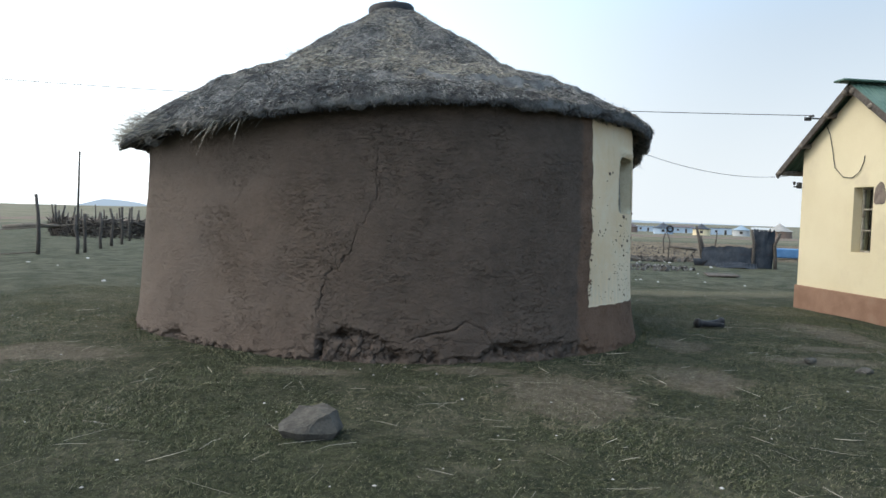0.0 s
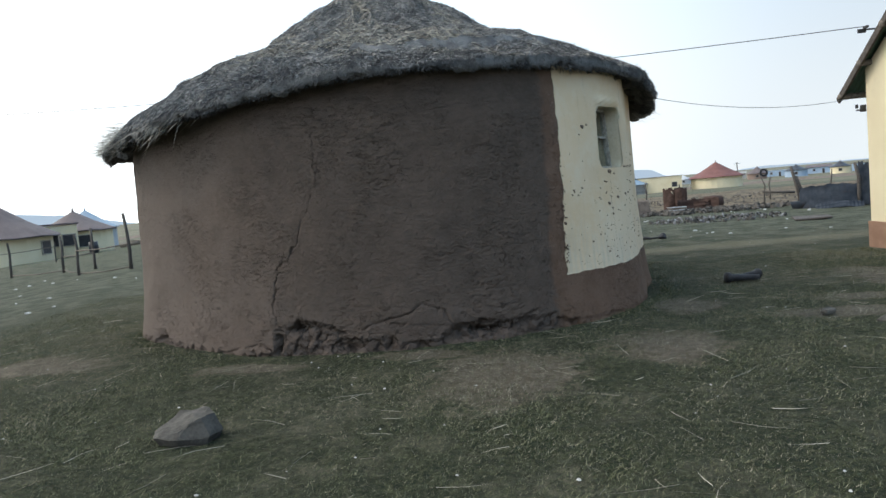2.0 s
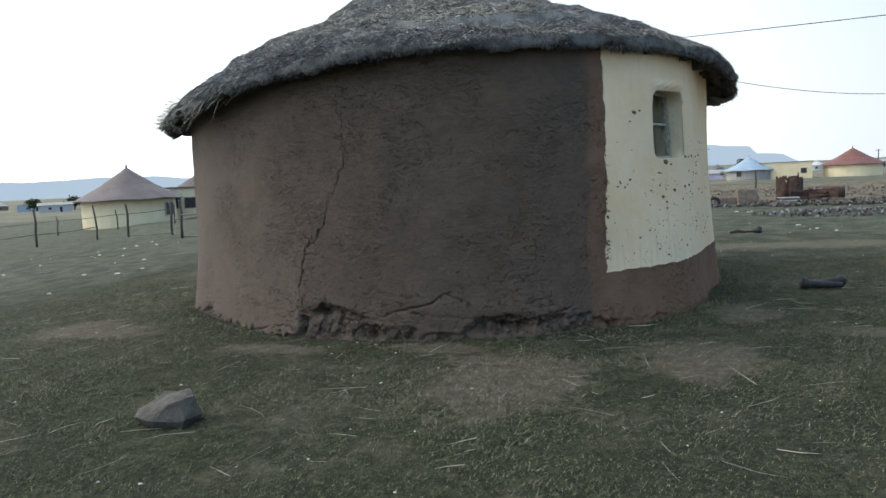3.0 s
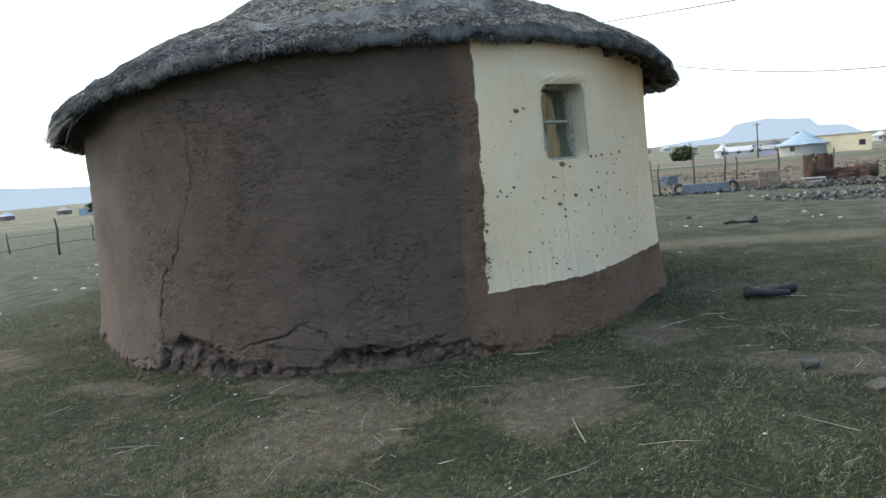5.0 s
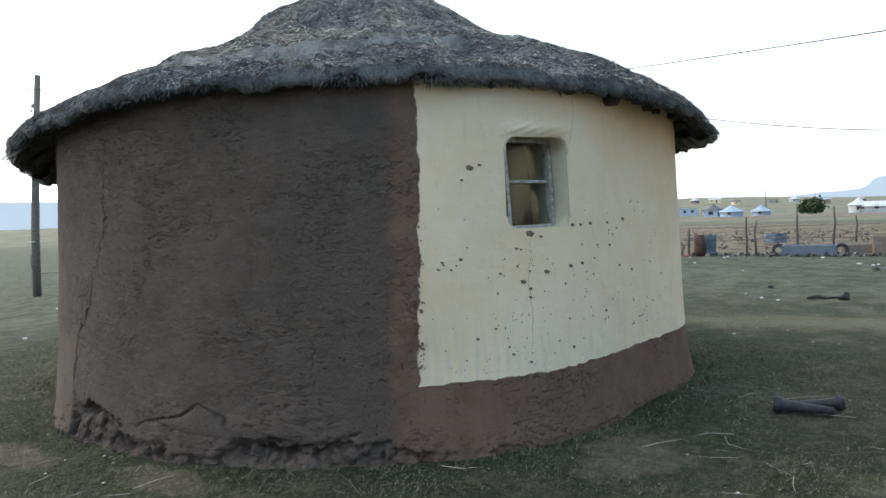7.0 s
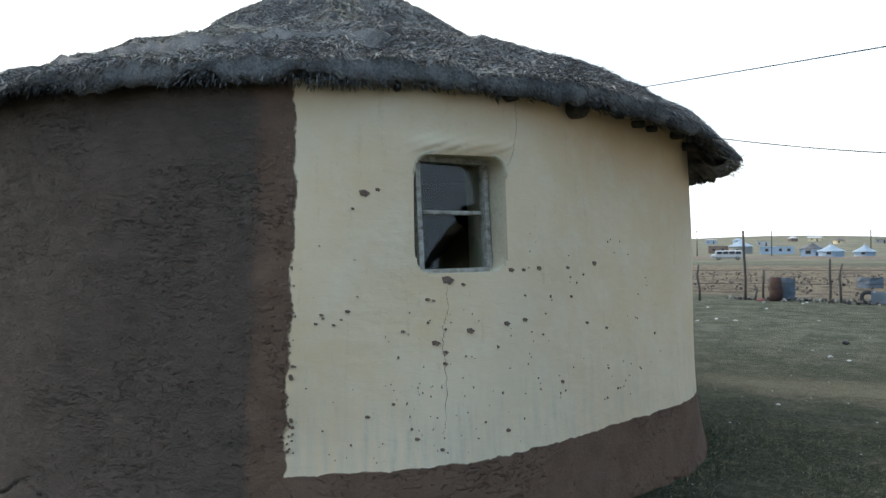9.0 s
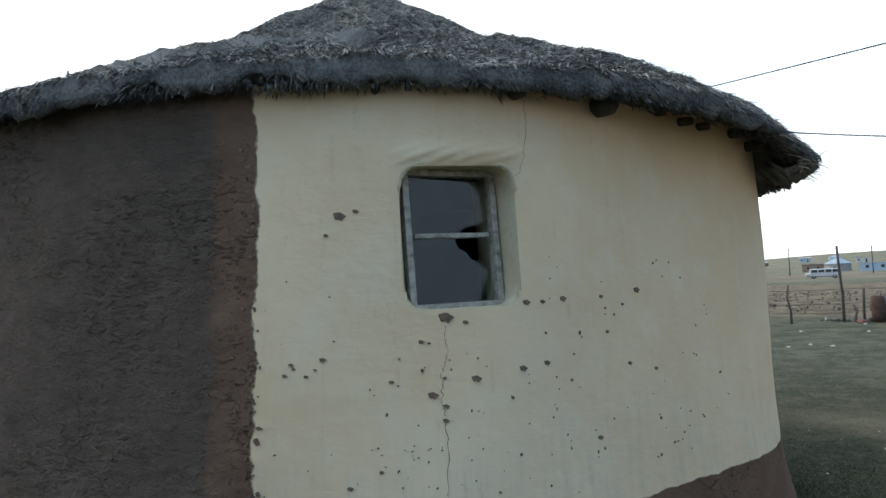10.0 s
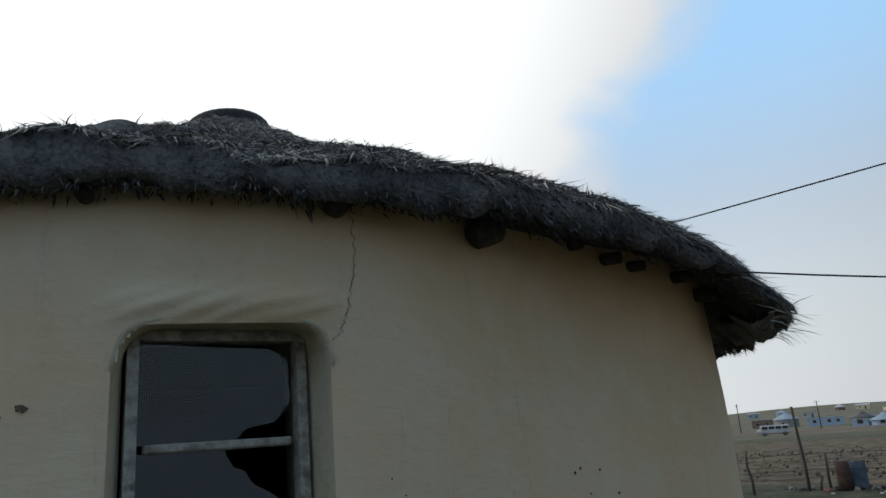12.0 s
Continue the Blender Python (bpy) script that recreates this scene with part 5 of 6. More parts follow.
def far_rondavel(x, y, radius, wall_h, apex, wall, roof, label, face=0.0, windows=((0, 0.9, 0.9),), door=None, over=0.35):
    """A round house with a cone roof of sheeting, windows and a door."""
    ob = thing("rondavel", label, "hut", turned(x, y, face, -0.1))
    n, verts, faces = 28, [], []
    for k in range(n):
        a = math.tau * k / n
        verts += [(radius * math.cos(a), radius * math.sin(a), 0), (radius * math.cos(a), radius * math.sin(a), wall_h + 0.1)]
    for k in range(n):
        b = (k + 1) % n
        faces.append((2 * k, 2 * b, 2 * b + 1, 2 * k + 1))
    part("wall", mesh_from("wall", verts, faces, M[wall]), ob)
    verts, faces = [], []
    ro = radius + over
    for k in range(n):
        a = math.tau * k / n
        dip = 0.04 * math.sin(7 * a)
        for rr, zz in ((ro, wall_h + 0.02 + dip), (ro, wall_h - 0.06 + dip), (ro * 0.5, wall_h + 0.46 * apex), (0.12, wall_h + apex)):
            verts.append((rr * math.cos(a), rr * math.sin(a), zz))
    for k in range(n):
        b = (k + 1) % n
        for i, j in ((1, 0), (0, 2), (2, 3)):
            faces.append((4 * k + i, 4 * b + i, 4 * b + j, 4 * k + j))
    faces.append(tuple(4 * k + 3 for k in range(n)))
    faces.append(tuple(4 * k + 1 for k in reversed(range(n))))
    roof_ob = part("roof", mesh_from("roof", verts, faces, M[roof]), ob)
    part("finial", pole("finial", [(0, 0, wall_h + apex - 0.1), (0, 0, wall_h + apex + 0.3)], [0.10, 0.06], M[roof]), roof_ob)
    for ang, wd, ht in windows:
        win = part("window", ring_frame("window", wd + 0.12, ht + 0.12, 0.08, 0.07, M["frame"]), ob, "", pose(radius * math.cos(radians(ang)), radius * math.sin(radians(ang)), 1.25, 0, 0, ang + 90))
        part("pane", box("pane", (wd, 0.05, ht), M["dark"], 0), win)
    if door is not None:
        part("door", box("door", (0.08, 0.85, 2.0), M["brown_wall"], 0.01, (radius - 0.01, 0, 1.05)), ob, "", pose(0, 0, 0, 0, 0, door))
    return ob


def far_house(x, y, length, width, height, wall, roof, label, face=0.0, rise=0.8, openings=((0, "w"),), flat=False):
    """An oblong house; openings stand on its front, at y = -width / 2."""
    ob = thing("house", label, "house", turned(x, y, face, -0.15))
    part("wall", box("wall", (length, width, height + 0.15), M[wall], 0.03, (0, 0, height / 2)), ob)
    if flat:
        part("roof", box("roof", (length + 0.3, width + 0.3, 0.12), M[roof], 0.02, (0, 0, height + 0.16)), ob)
    else:
        l, wd, z = length / 2 + 0.35, width / 2 + 0.4, height + 0.06
        verts = [(-l, -wd, z), (l, -wd, z), (l, wd, z), (-l, wd, z), (-l, 0, z + rise), (l, 0, z + rise)]
        verts += [(a, b, c - 0.08) for a, b, c in verts[:4]]
        part("roof", mesh_from("roof", verts, [(0, 1, 5, 4), (2, 3, 4, 5), (0, 4, 3), (1, 2, 5), (0, 6, 7, 1), (1, 7, 8, 2), (2, 8, 9, 3), (3, 9, 6, 0), (9, 8, 7, 6)], M[roof]), ob)
    for at, kind in openings:
        wd, ht, zz = (0.9, 2.0, 1.05) if kind == "d" else (1.0, 0.95, 1.5)
        op = part("door" if kind == "d" else "window", box("opening", (wd, 0.08, ht), M["frame"], 0.01, (at, -width / 2, zz)), ob)
        part("pane", box("pane", (wd - 0.14, 0.06, ht - 0.14), M["dark"], 0, (at, -width / 2 - 0.03, zz)), op)
    return ob


# west: homestead past the fence
far_rondavel(-38.9, 44.7, 3.4, 2.1, 2.4, "cream_far", "brown_roof", "cream round house with a brown cone roof", -20, ((28, 1.0, 0.9),), None, 0.55)
far_house(-37.6, 49.3, 2.4, 2.6, 2.6, "cream_far", "brown_roof", "cream flat-roofed annex with narrow windows", 38, 0.5, ((-0.6, "w"), (0.6, "w")), True)
far_rondavel(-39.6, 53.6, 2.9, 2.1, 1.65, "cream_far", "brown_roof", "cream round house with a dull brown cone roof", 0, ((-40, 0.9, 0.9),), -70)
far_rondavel(-55.6, 76.4, 3.3, 2.6, 2.2, "white_wall", "blue_roof", "round house with a pale blue cone roof", 0, ((-60, 0.9, 0.9),), -40)
far_rondavel(-89.5, 60.4, 2.0, 1.7, 1.3, "teal_wall", "brown_roof", "teal round house with a brown cone roof", 0, ((-30, 0.8, 0.7),), None)
thing("barrel", "dark barrel standing by the houses", "barrel", turned(-33.5, 47.5), data=pole("barrel", [(0, 0, 0), (0, 0, 0.45), (0, 0, 0.9)], [0.32, 0.35, 0.32], M["dark"], 14))

utility = thing("utility_pole", "weathered wooden utility pole standing in grass", "pole", turned(-18.6, 15.1))
part("shaft", pole("shaft", [(0, 0, -0.2), (0.04, 0.06, 2), (0.09, 0.19, 4.2), (0.2, 0.37, 6.9)], [0.125, 0.12, 0.105, 0.09], M["timber"], 12, 0.06), utility)
part("crossbar", boxes("crossbar", [((0.44, 0.03, 0.03), (0.35, 0.0, 6.45))], M["rust"], 0.004), utility, "thin steel crossbar", pose(0, 0, 0, 0, 0, 62))
part("insulator", boxes("insulator", [((0.10, 0.10, 0.13), (0.06, 0.24, 5.95)), ((0.06, 0.06, 0.10), (0.02, 0.20, 5.8))], M["frame"], 0.01), utility, "grey insulator")
part("tag", box("tag", (0.26, 0.26, 0.03), M["litter"], 0.004, (0.01, 0.0, 1.72)), utility, "pale band round the pole")


def post_mesh(height, radius, seed):
    r = random.Random(seed)
    pts = [(r.uniform(-0.03, 0.03) * i, r.uniform(-0.03, 0.03) * i, height * i / 3) for i in range(4)]
    pts[0] = (0, 0, -0.15)
    return pole("post", pts, [radius * 1.1, radius, radius * 0.92, radius * 0.8], M["dark_timber"], 7, 0.25)


def fence(name, label, posts, rails=(), radius=0.045):
    ob = thing(name, label, "fence", pose(0, 0, 0))
    for i, (x, y, h) in enumerate(posts):
        part("post", post_mesh(h, radius * (1.0 if h < 1.5 else 1.15), i + len(posts)), ob, "", turned(x, y, 30 * i))
    for a, b, f in rails:
        (x0, y0, h0), (x1, y1, h1) = posts[a], posts[b]
        p, q = Vector((x0, y0, land(x0, y0) + f)), Vector((x1, y1, land(x1, y1) + f * 1.02))
        part("rail", pole("rail", [p, p.lerp(q, 0.5) - Vector((0, 0, 0.04)), q], [0.02, 0.018, 0.02], M["timber"], 6), ob)
    return ob


fence("fence", "leaning timber post fence round the western yard", [(-10.9, 18.6, 1.6), (-10.0, 18.9, 1.05), (-10.1, 19.5, 1.1), (-10.75, 21.7, 1.1), (-11.1, 23.1, 1.25), (-11.3, 24.3, 1.3), (-12.8, 28.2, 1.3), (-13.9, 21.1, 1.35), (-15.4, 21.5, 1.25), (-18.7, 22.9, 1.3), (-12.9, 19.0, 1.2)], [(0, 1, 0.8), (7, 8, 0.55), (0, 10, 0.72), (10, 8, 0.1), (0, 10, 0.06), (8, 9, 0.08), (3, 4, 0.9), (4, 5, 0.9)])
fence("fence", "old wire fence with thin posts down the slope", [(-24.5, 20.6, 1.25), (-22.5, 22.0, 1.5), (-20.6, 23.2, 1.4), (-27.0, 19.4, 1.3), (-30.5, 17.6, 1.3), (-33.5, 33.0, 1.2), (-30.5, 34.6, 1.2), (-27.6, 36.2, 1.2), (-37.0, 30.0, 1.2)], [(0, 1, 0.5), (1, 2, 0.5), (3, 0, 0.5), (5, 6, 0.9), (6, 7, 0.9), (8, 5, 0.9)], 0.04)
thing("pole", "thin bare pole standing by the enclosure", "pole", turned(-13.6, 25.7), data=pole("pole", [(0, 0, -0.1), (0.02, 0, 1.5), (0.06, 0.02, 3.3)], [0.045, 0.04, 0.03], M["dark_timber"], 7, 0.2))


def stick_kraal(cx, cy, rx, ry):
    ob = thing("kraal", "cattle enclosure of upright sticks and brushwood", "enclosure", pose(0, 0, 0))
    r = random.Random(9)
    for k in range(56):
        a = math.tau * k / 56 + r.uniform(-0.03, 0.03)
        x, y = cx + rx * math.cos(a), cy + ry * math.sin(a)
        part("stake", post_mesh(r.uniform(0.95, 1.5), r.uniform(0.03, 0.05), k), ob, "", turned(x, y, r.uniform(0, 360)))
    g = np.random.default_rng(4)
    n = 4200
    a = g.uniform(0, math.tau, n)
    x, y = cx + (rx + g.normal(0, 0.12, n)) * np.cos(a), cy + (ry + g.normal(0, 0.12, n)) * np.sin(a)
    z = np.array([land(float(p), float(q)) for p, q in zip(x, y)]) + g.uniform(0.02, 0.78, n)
    p0 = np.stack([x, y, z], -1)
    d = np.stack([-np.sin(a), np.cos(a), g.normal(0, 0.4, n)], -1) * g.uniform(0.15, 0.5, n)[:, None] + g.normal(0, 0.08, (n, 3))
    tagged(part("brushwood", ribbons("brushwood", p0, p0 + d * 0.5, p0 + d, g.uniform(0.02, 0.05, n), M["brush"]), ob, "dark piled brushwood"), kind="stuff")


M["brush"] = strands("dry_brushwood", [(0.03, 0.027, 0.025), (0.055, 0.048, 0.043), (0.09, 0.08, 0.072)])
stick_kraal(-15.2, 33.5, 3.4, 2.6)
thing("log", "grey log lying across the grass", "log", turned(-18.6, 31.0, 20, 0.5), data=pole("log", [(-1.0, 0, -0.1), (0, 0, 0.02), (1.2, 0, 0)], [0.10, 0.11, 0.08], M["timber"], 8, 0.2))

# east fence and scrap yard
fence("fence", "uneven timber fence posts along the field edge", [(-2.3, 23.7, 0.95), (-1.33, 24.4, 1.85), (-0.93, 24.6, 0.8), (-1.12, 24.5, 0.4), (0.63, 24.7, 1.1), (0.88, 24.65, 0.98), (1.85, 25.3, 1.3), (2.74, 25.4, 1.3), (-4.2, 23.2, 1.1), (4.25, 25.9, 1.1), (11.5, 25.0, 1.2), (13.5, 25.5, 1.2)], [], 0.03)


def wire_run(pts, f):
    return pole("wire", [Vector((x, y, land(x, y) + f)) for x, y in pts], [0.006] * len(pts), M["wire"], 5)


for f in (0.45, 0.8):
    thing("fence_wire", "thin wire along the field fence", "wire", data=wire_run([(-4.2, 23.2), (-2.3, 23.7), (-1.33, 24.4), (-0.93, 24.6), (0.47, 24.7), (1.12, 25.3), (2.35, 25.4), (4.25, 25.9)], f))
for x, y, h in ((6.5, 33.5, 1.0), (10.2, 33, 1.0), (13, 34, 1.1), (16, 35, 1.1), (19, 36, 1.1), (3, 34.5, 1.0)):
    thing("fence_post", "thin grey fence post in the field", "post", turned(x, y, 40 * x), "field posts", data=post_mesh(h, 0.035, int(x)))


def bent_sheet(name, width, height, mat, seed, waves=0.0, curl=0.1, holes=False):
    """A dented sheet of metal, with a ragged top."""
    r = random.Random(seed)
    nx, nz = 26, 12
    verts, faces = [], []
    for i in range(nx + 1):
        top = height * (0.86 + 0.14 * noise.noise(Vector((i * 0.4, seed, 0))) + (0.03 * r.random() if i % 5 == 0 else 0))
        for j in range(nz + 1):
            u, v = i / nx - 0.5, j / nz
            y = curl * (u * u * 4) + 0.05 * noise.noise(Vector((u * 3, v * 3, seed))) + waves * math.sin(u * width * math.tau / 0.09)
            verts.append((u * width, y, v * top))
    for i in range(nx):
        for j in range(nz):
            if holes and 10 < i < 13 and 8 < j < 10:
                continue
            a = i * (nz + 1) + j
            faces.append((a, a + nz + 1, a + nz + 2, a + 1))
    s = len(verts)
    verts += [(x, y + 0.012, z) for x, y, z in verts]
    faces += [tuple(q + s for q in reversed(f)) for f in faces]
    return mesh_from(name, verts, faces, mat)


thing("scrap_panel", "tall rusty steel panel standing upright", "scrap", turned(5.4, 27.6, -8), data=bent_sheet("scrap_panel", 0.72, 0.98, M["rust"], 3, 0, 0.16, True))
thing("scrap_panel", "rusty steel panel leaning beside another", "scrap", turned(5.75, 27.3, 24), data=bent_sheet("scrap_panel", 0.5, 0.95, M["rust"], 8, 0, 0.2))
thing("wall_stub", "short ruined block wall stained dark", "ruin", turned(3.95, 25.2, 3, 0.2), data=box("wall_stub", (0.62, 0.3, 0.62), M["block"], 0.04, jitter=0.09))
thing("wall_stub", "low crumbled block wall", "ruin", turned(3.35, 25.4, 8, 0.1), data=box("wall_stub", (0.8, 0.35, 0.42), M["block"], 0.05, jitter=0.12))
thing("car_body", "rusted out vehicle body among scrap", "scrap", turned(6.0, 26.2, -6), data=bent_sheet("car_body", 1.35, 0.46, M["rust"], 5, 0, -0.3))
thing("scrap_panel", "low rusty sheet propped in rubble", "scrap", turned(6.35, 26.0, 15), data=bent_sheet("scrap_panel", 0.9, 0.34, M["rust"], 6, 0, 0.2))
thing("drum", "rusty steel drum lying on its side", "drum", turned(6.8, 27.6, 10, 0.2), data=pole("drum", [(-0.3, 0, 0), (0, 0, 0.01), (0.3, 0, 0)], [0.24, 0.25, 0.23], M["rust"], 16, 0.1))
stack = thing("plank_stack", "stack of pale weathered boards", "timber", turned(5.15, 25.0, 5))
for k in range(7):
    part("board", box("board", (0.62 - 0.03 * (k % 3), 0.16, 0.022), M["white_wall"] if k % 3 == 0 else M["timber"], 0.003), stack, "", pose(0.03 * (k % 2), 0.02 * k, 0.02 + 0.031 * k, 0, 0, 4 * (k % 3) - 4))
trough = thing("trough", "long grey-blue water trough by the fence", "trough", turned(2.2, 24.7, 1))
part("basin", boxes("basin", [((1.3, 0.04, 0.28), (0, -0.2, 0.15)), ((1.3, 0.04, 0.28), (0, 0.2, 0.15)), ((1.3, 0.4, 0.04), (0, 0, 0.03)), ((0.05, 0.44, 0.3), (-0.64, 0, 0.15)), ((0.05, 0.44, 0.3), (0.64, 0, 0.15))], M["blue_drum"], 0.008), trough)
for sx in (-0.74, 0.76):
    thing("tyre", "old black tyre propped against the trough", "tyre", turned(2.2 + sx, 24.62, 0, 0.16) @ pose(0, 0, 0, 80, 0, 10), "trough tyres", data=tyre("tyre", 0.18, 0.1))
drum = thing("drum", "rusty red drum standing by the fence", "drum", turned(-0.62, 24.55, 0), data=pole("drum", [(0, 0, 0), (0.02, 0, 0.2), (0, 0, 0.42), (0.0, 0, 0.62)], [0.15, 0.165, 0.16, 0.13], M["rust"], 16, 0.12))
thing("plastic_sheet", "torn faded blue plastic sheet behind a drum", "sheet", turned(-0.55, 24.85, 5), data=bent_sheet("plastic_sheet", 0.62, 0.68, M["blue_drum"], 14, 0, 0.12))
thing("plastic_sheet", "faded blue plastic sheet on the field", "sheet", turned(0.3, 33.5, 5), data=bent_sheet("plastic_sheet", 0.8, 0.45, M["blue_drum"], 17, 0, 0.2))
thing("sack", "crumpled red plastic sack on the grass", "litter", turned(-0.9, 24.3, 0, 0.03), data=boulder("sack", (0.14, 0.1, 0.06), M["red_roof"], 15))

stump = thing("stump", "two leaning dead tree poles in a basin", "stump", turned(8.2, 22.6, 0))
part("limb", pole("limb", [(0.12, 0, 0.05), (0.0, 0, 0.6), (-0.16, 0, 1.25)], [0.07, 0.055, 0.04], M["dark_timber"], 8, 0.3), stump)
part("limb", pole("limb", [(0.16, 0.05, 0.05), (0.1, 0.02, 0.55), (-0.02, 0.0, 0.95)], [0.06, 0.05, 0.04], M["dark_timber"], 8, 0.3), stump)
part("basin", pole("basin", [(0.1, 0, -0.05), (0.1, 0, 0.12), (0.1, 0, 0.2)], [0.24, 0.29, 0.31], M["grey_iron"], 18), stump, "dented metal basin")
wheel = thing("wheel_post", "bicycle wheel rim hung on a thin post", "wheel", turned(7.75, 24.4, 0))
part("post", post_mesh(1.05, 0.022, 3), wheel)
part("rim", tyre("rim", 0.13, 0.035), wheel, "", pose(0, -0.04, 1.12, 85, 0, 0))
thing("beam", "long dark timber beam lying on supports", "timber", turned(8.0, 23.6, -10, 0.45), data=pole("beam", [(-0.5, 0, 0.08), (0.4, 0, 0)], [0.04, 0.04], M["dark_timber"], 7, 0.2))

shelter = thing("shelter", "collapsed shelter of dark corrugated iron sheets", "shelter", turned(9.25, 21.7, -20))
part("sheet", bent_sheet("sheet", 1.9, 0.8, M["grey_iron"], 21, 0.012, 0.3), shelter, "curved corrugated sheet", pose(-0.3, 0, 0.0, -18, 0, 0))
part("sheet", bent_sheet("sheet", 0.62, 1.35, M["grey_iron"], 24, 0.0, 0.12), shelter, "upright corrugated sheet", pose(0.5, 0.1, 0.02, -5, 3, 0))
part("sheet", bent_sheet("sheet", 1.2, 0.4, M["grey_iron"], 26, 0.012, 0.1), shelter, "fallen corrugated sheet", pose(-0.2, -0.35, 0.02, -60, 0, 6))
part("post", post_mesh(1.2, 0.05, 7), shelter, "", pose(0.25, 0.15, 0))
part("post", post_mesh(1.1, 0.05, 8), shelter, "", pose(0.9, 0.2, 0))
thing("sheet_metal", "flat dark sheet lying on the grass", "scrap", turned(7.0, 17.7, -8, 0.05), data=box("sheet_metal", (0.75, 0.4, 0.05), M["dark_timber"], 0.01, jitter=0.05))
thing("trailer", "faded blue trailer parked beyond the yard", "trailer", turned(14.6, 30.5, -20, 0.25), data=box("trailer", (1.6, 0.9, 0.4), M["blue_paint"], 0.04))
thing("bag", "black plastic bag on the grass", "litter", turned(3.42, 15.5, 0, 0.05), data=boulder("bag", (0.11, 0.09, 0.08), M["rubber"], 40))
thing("rag", "dark twisted rag on the grass", "litter", turned(3.12, 15.45, 0, 0.02), data=pole("rag", [(-0.2, 0, 0), (-0.05, 0.05, 0.02), (0.05, -0.03, 0.01), (0.22, 0.0, 0.02)], [0.02, 0.035, 0.02, 0.015], M["rubber"], 7, 0.4))
thing("bag", "small scrap of black plastic on the grass", "litter", turned(2.25, 16.8, 0, 0.02), data=boulder("bag", (0.06, 0.05, 0.04), M["rubber"], 41))


def rubble(name, n, cx, cy, rx, ry, mat, s0, s1, seed):
    """Many broken bits heaped in an oval."""
    r = random.Random(seed)
    verts, faces = [], []
    for _ in range(n):
        a, q = r.uniform(0, math.tau), math.sqrt(r.random())
        x, y = cx + rx * q * math.cos(a), cy + ry * q * math.sin(a)
        s, k = r.uniform(s0, s1), len(verts)
        z = land(x, y) + s * 0.4 + 0.08 * (1 - q) * r.random()
        turn = Euler((r.uniform(0, 3), r.uniform(0, 3), r.uniform(0, 3))).to_matrix()
        size = Vector((s * r.uniform(0.6, 1.4), s * r.uniform(0.5, 1.1), s * r.uniform(0.2, 0.7)))
        for c in ((-1, -1, -1), (1, -1, -1), (1, 1, -1), (-1, 1, -1), (-1, -1, 1), (1, -1, 1), (1, 1, 1), (-1, 1, 1)):
            verts.append(Vector((x, y, z)) + turn @ Vector((c[0] * size.x, c[1] * size.y, c[2] * size.z)) * r.uniform(0.7, 1.1) * 0.6)
        faces += [tuple(k + i for i in f) for f in ((3, 2, 1, 0), (4, 5, 6, 7), (0, 1, 5, 4), (1, 2, 6, 5), (2, 3, 7, 6), (3, 0, 4, 7))]
    return mesh_from(name, verts, faces, mat)


M["mixed"] = strands("mixed_rubble", [(0.02, 0.02, 0.02), (0.06, 0.057, 0.054), (0.10, 0.085, 0.072), (0.07, 0.07, 0.078), (0.14, 0.14, 0.14), (0.27, 0.27, 0.27)])
M["ash"] = strands("grey_rubble", [(0.035, 0.032, 0.03), (0.075, 0.068, 0.06), (0.125, 0.112, 0.098)])
thing("rubble", "heap of grey stones, ash and broken rubbish", "rubble", kind="stuff", data=rubble("rubble", 480, 5.5, 20.4, 1.8, 1.3, M["mixed"], 0.012, 0.075, 1))
thing("rubble", "trail of brown stones and rubble behind the yard", "rubble", kind="stuff", data=rubble("rubble", 520, 6.2, 24.6, 2.6, 1.0, M["ash"], 0.03, 0.13, 2))
thing("rubble", "low scatter of stones along the fence", "rubble", kind="stuff", data=rubble("rubble", 260, 1.5, 24.6, 3.6, 0.35, M["mixed"], 0.02, 0.09, 3))
thing("rubble", "clods and stones on the rough field", "rubble", kind="stuff", data=rubble("rubble", 1500, 4.0, 42.0, 22.0, 15.0, M["ash"], 0.03, 0.09, 4))


def scrap_of_litter(seed):
    return boulder("litter", (0.10, 0.075, 0.035), M["litter"], seed, 1)


bits = [scrap_of_litter(s) for s in (51, 52, 53)]
r = random.Random(77)
spots = [(-7.5, 11.3), (-7.6, 10.8), (-7.1, 8.9), (-13.7, 16.4), (-15.8, 16.0), (-14.6, 15.6), (2.45, 12.0), (3.6, 25.0), (0.2, 24.2), (-12.5, 15.0), (-9.6, 12.8), (-11.0, 14.5), (-9.0, 13.0)]
spots += [(r.uniform(-14, -4), r.uniform(9, 19)) for _ in range(16)] + [(r.uniform(-1, 9), r.uniform(15, 24)) for _ in range(26)] + [(r.uniform(-3, 3), r.uniform(14, 24)) for _ in range(10)]
for i, (x, y) in enumerate(spots):
    if math.hypot(x - HUT[0], y - HUT[1]) > 3.6 and not (x > 5.2 and y < 11):
        s = r.uniform(0.2, 0.75)
        ob = thing("litter", "crumpled white plastic litter on the grass", "litter", turned(x, y, r.uniform(0, 360), 0.012), "white litter", data=bits[i % 3])
        ob.scale = (s, s, s)

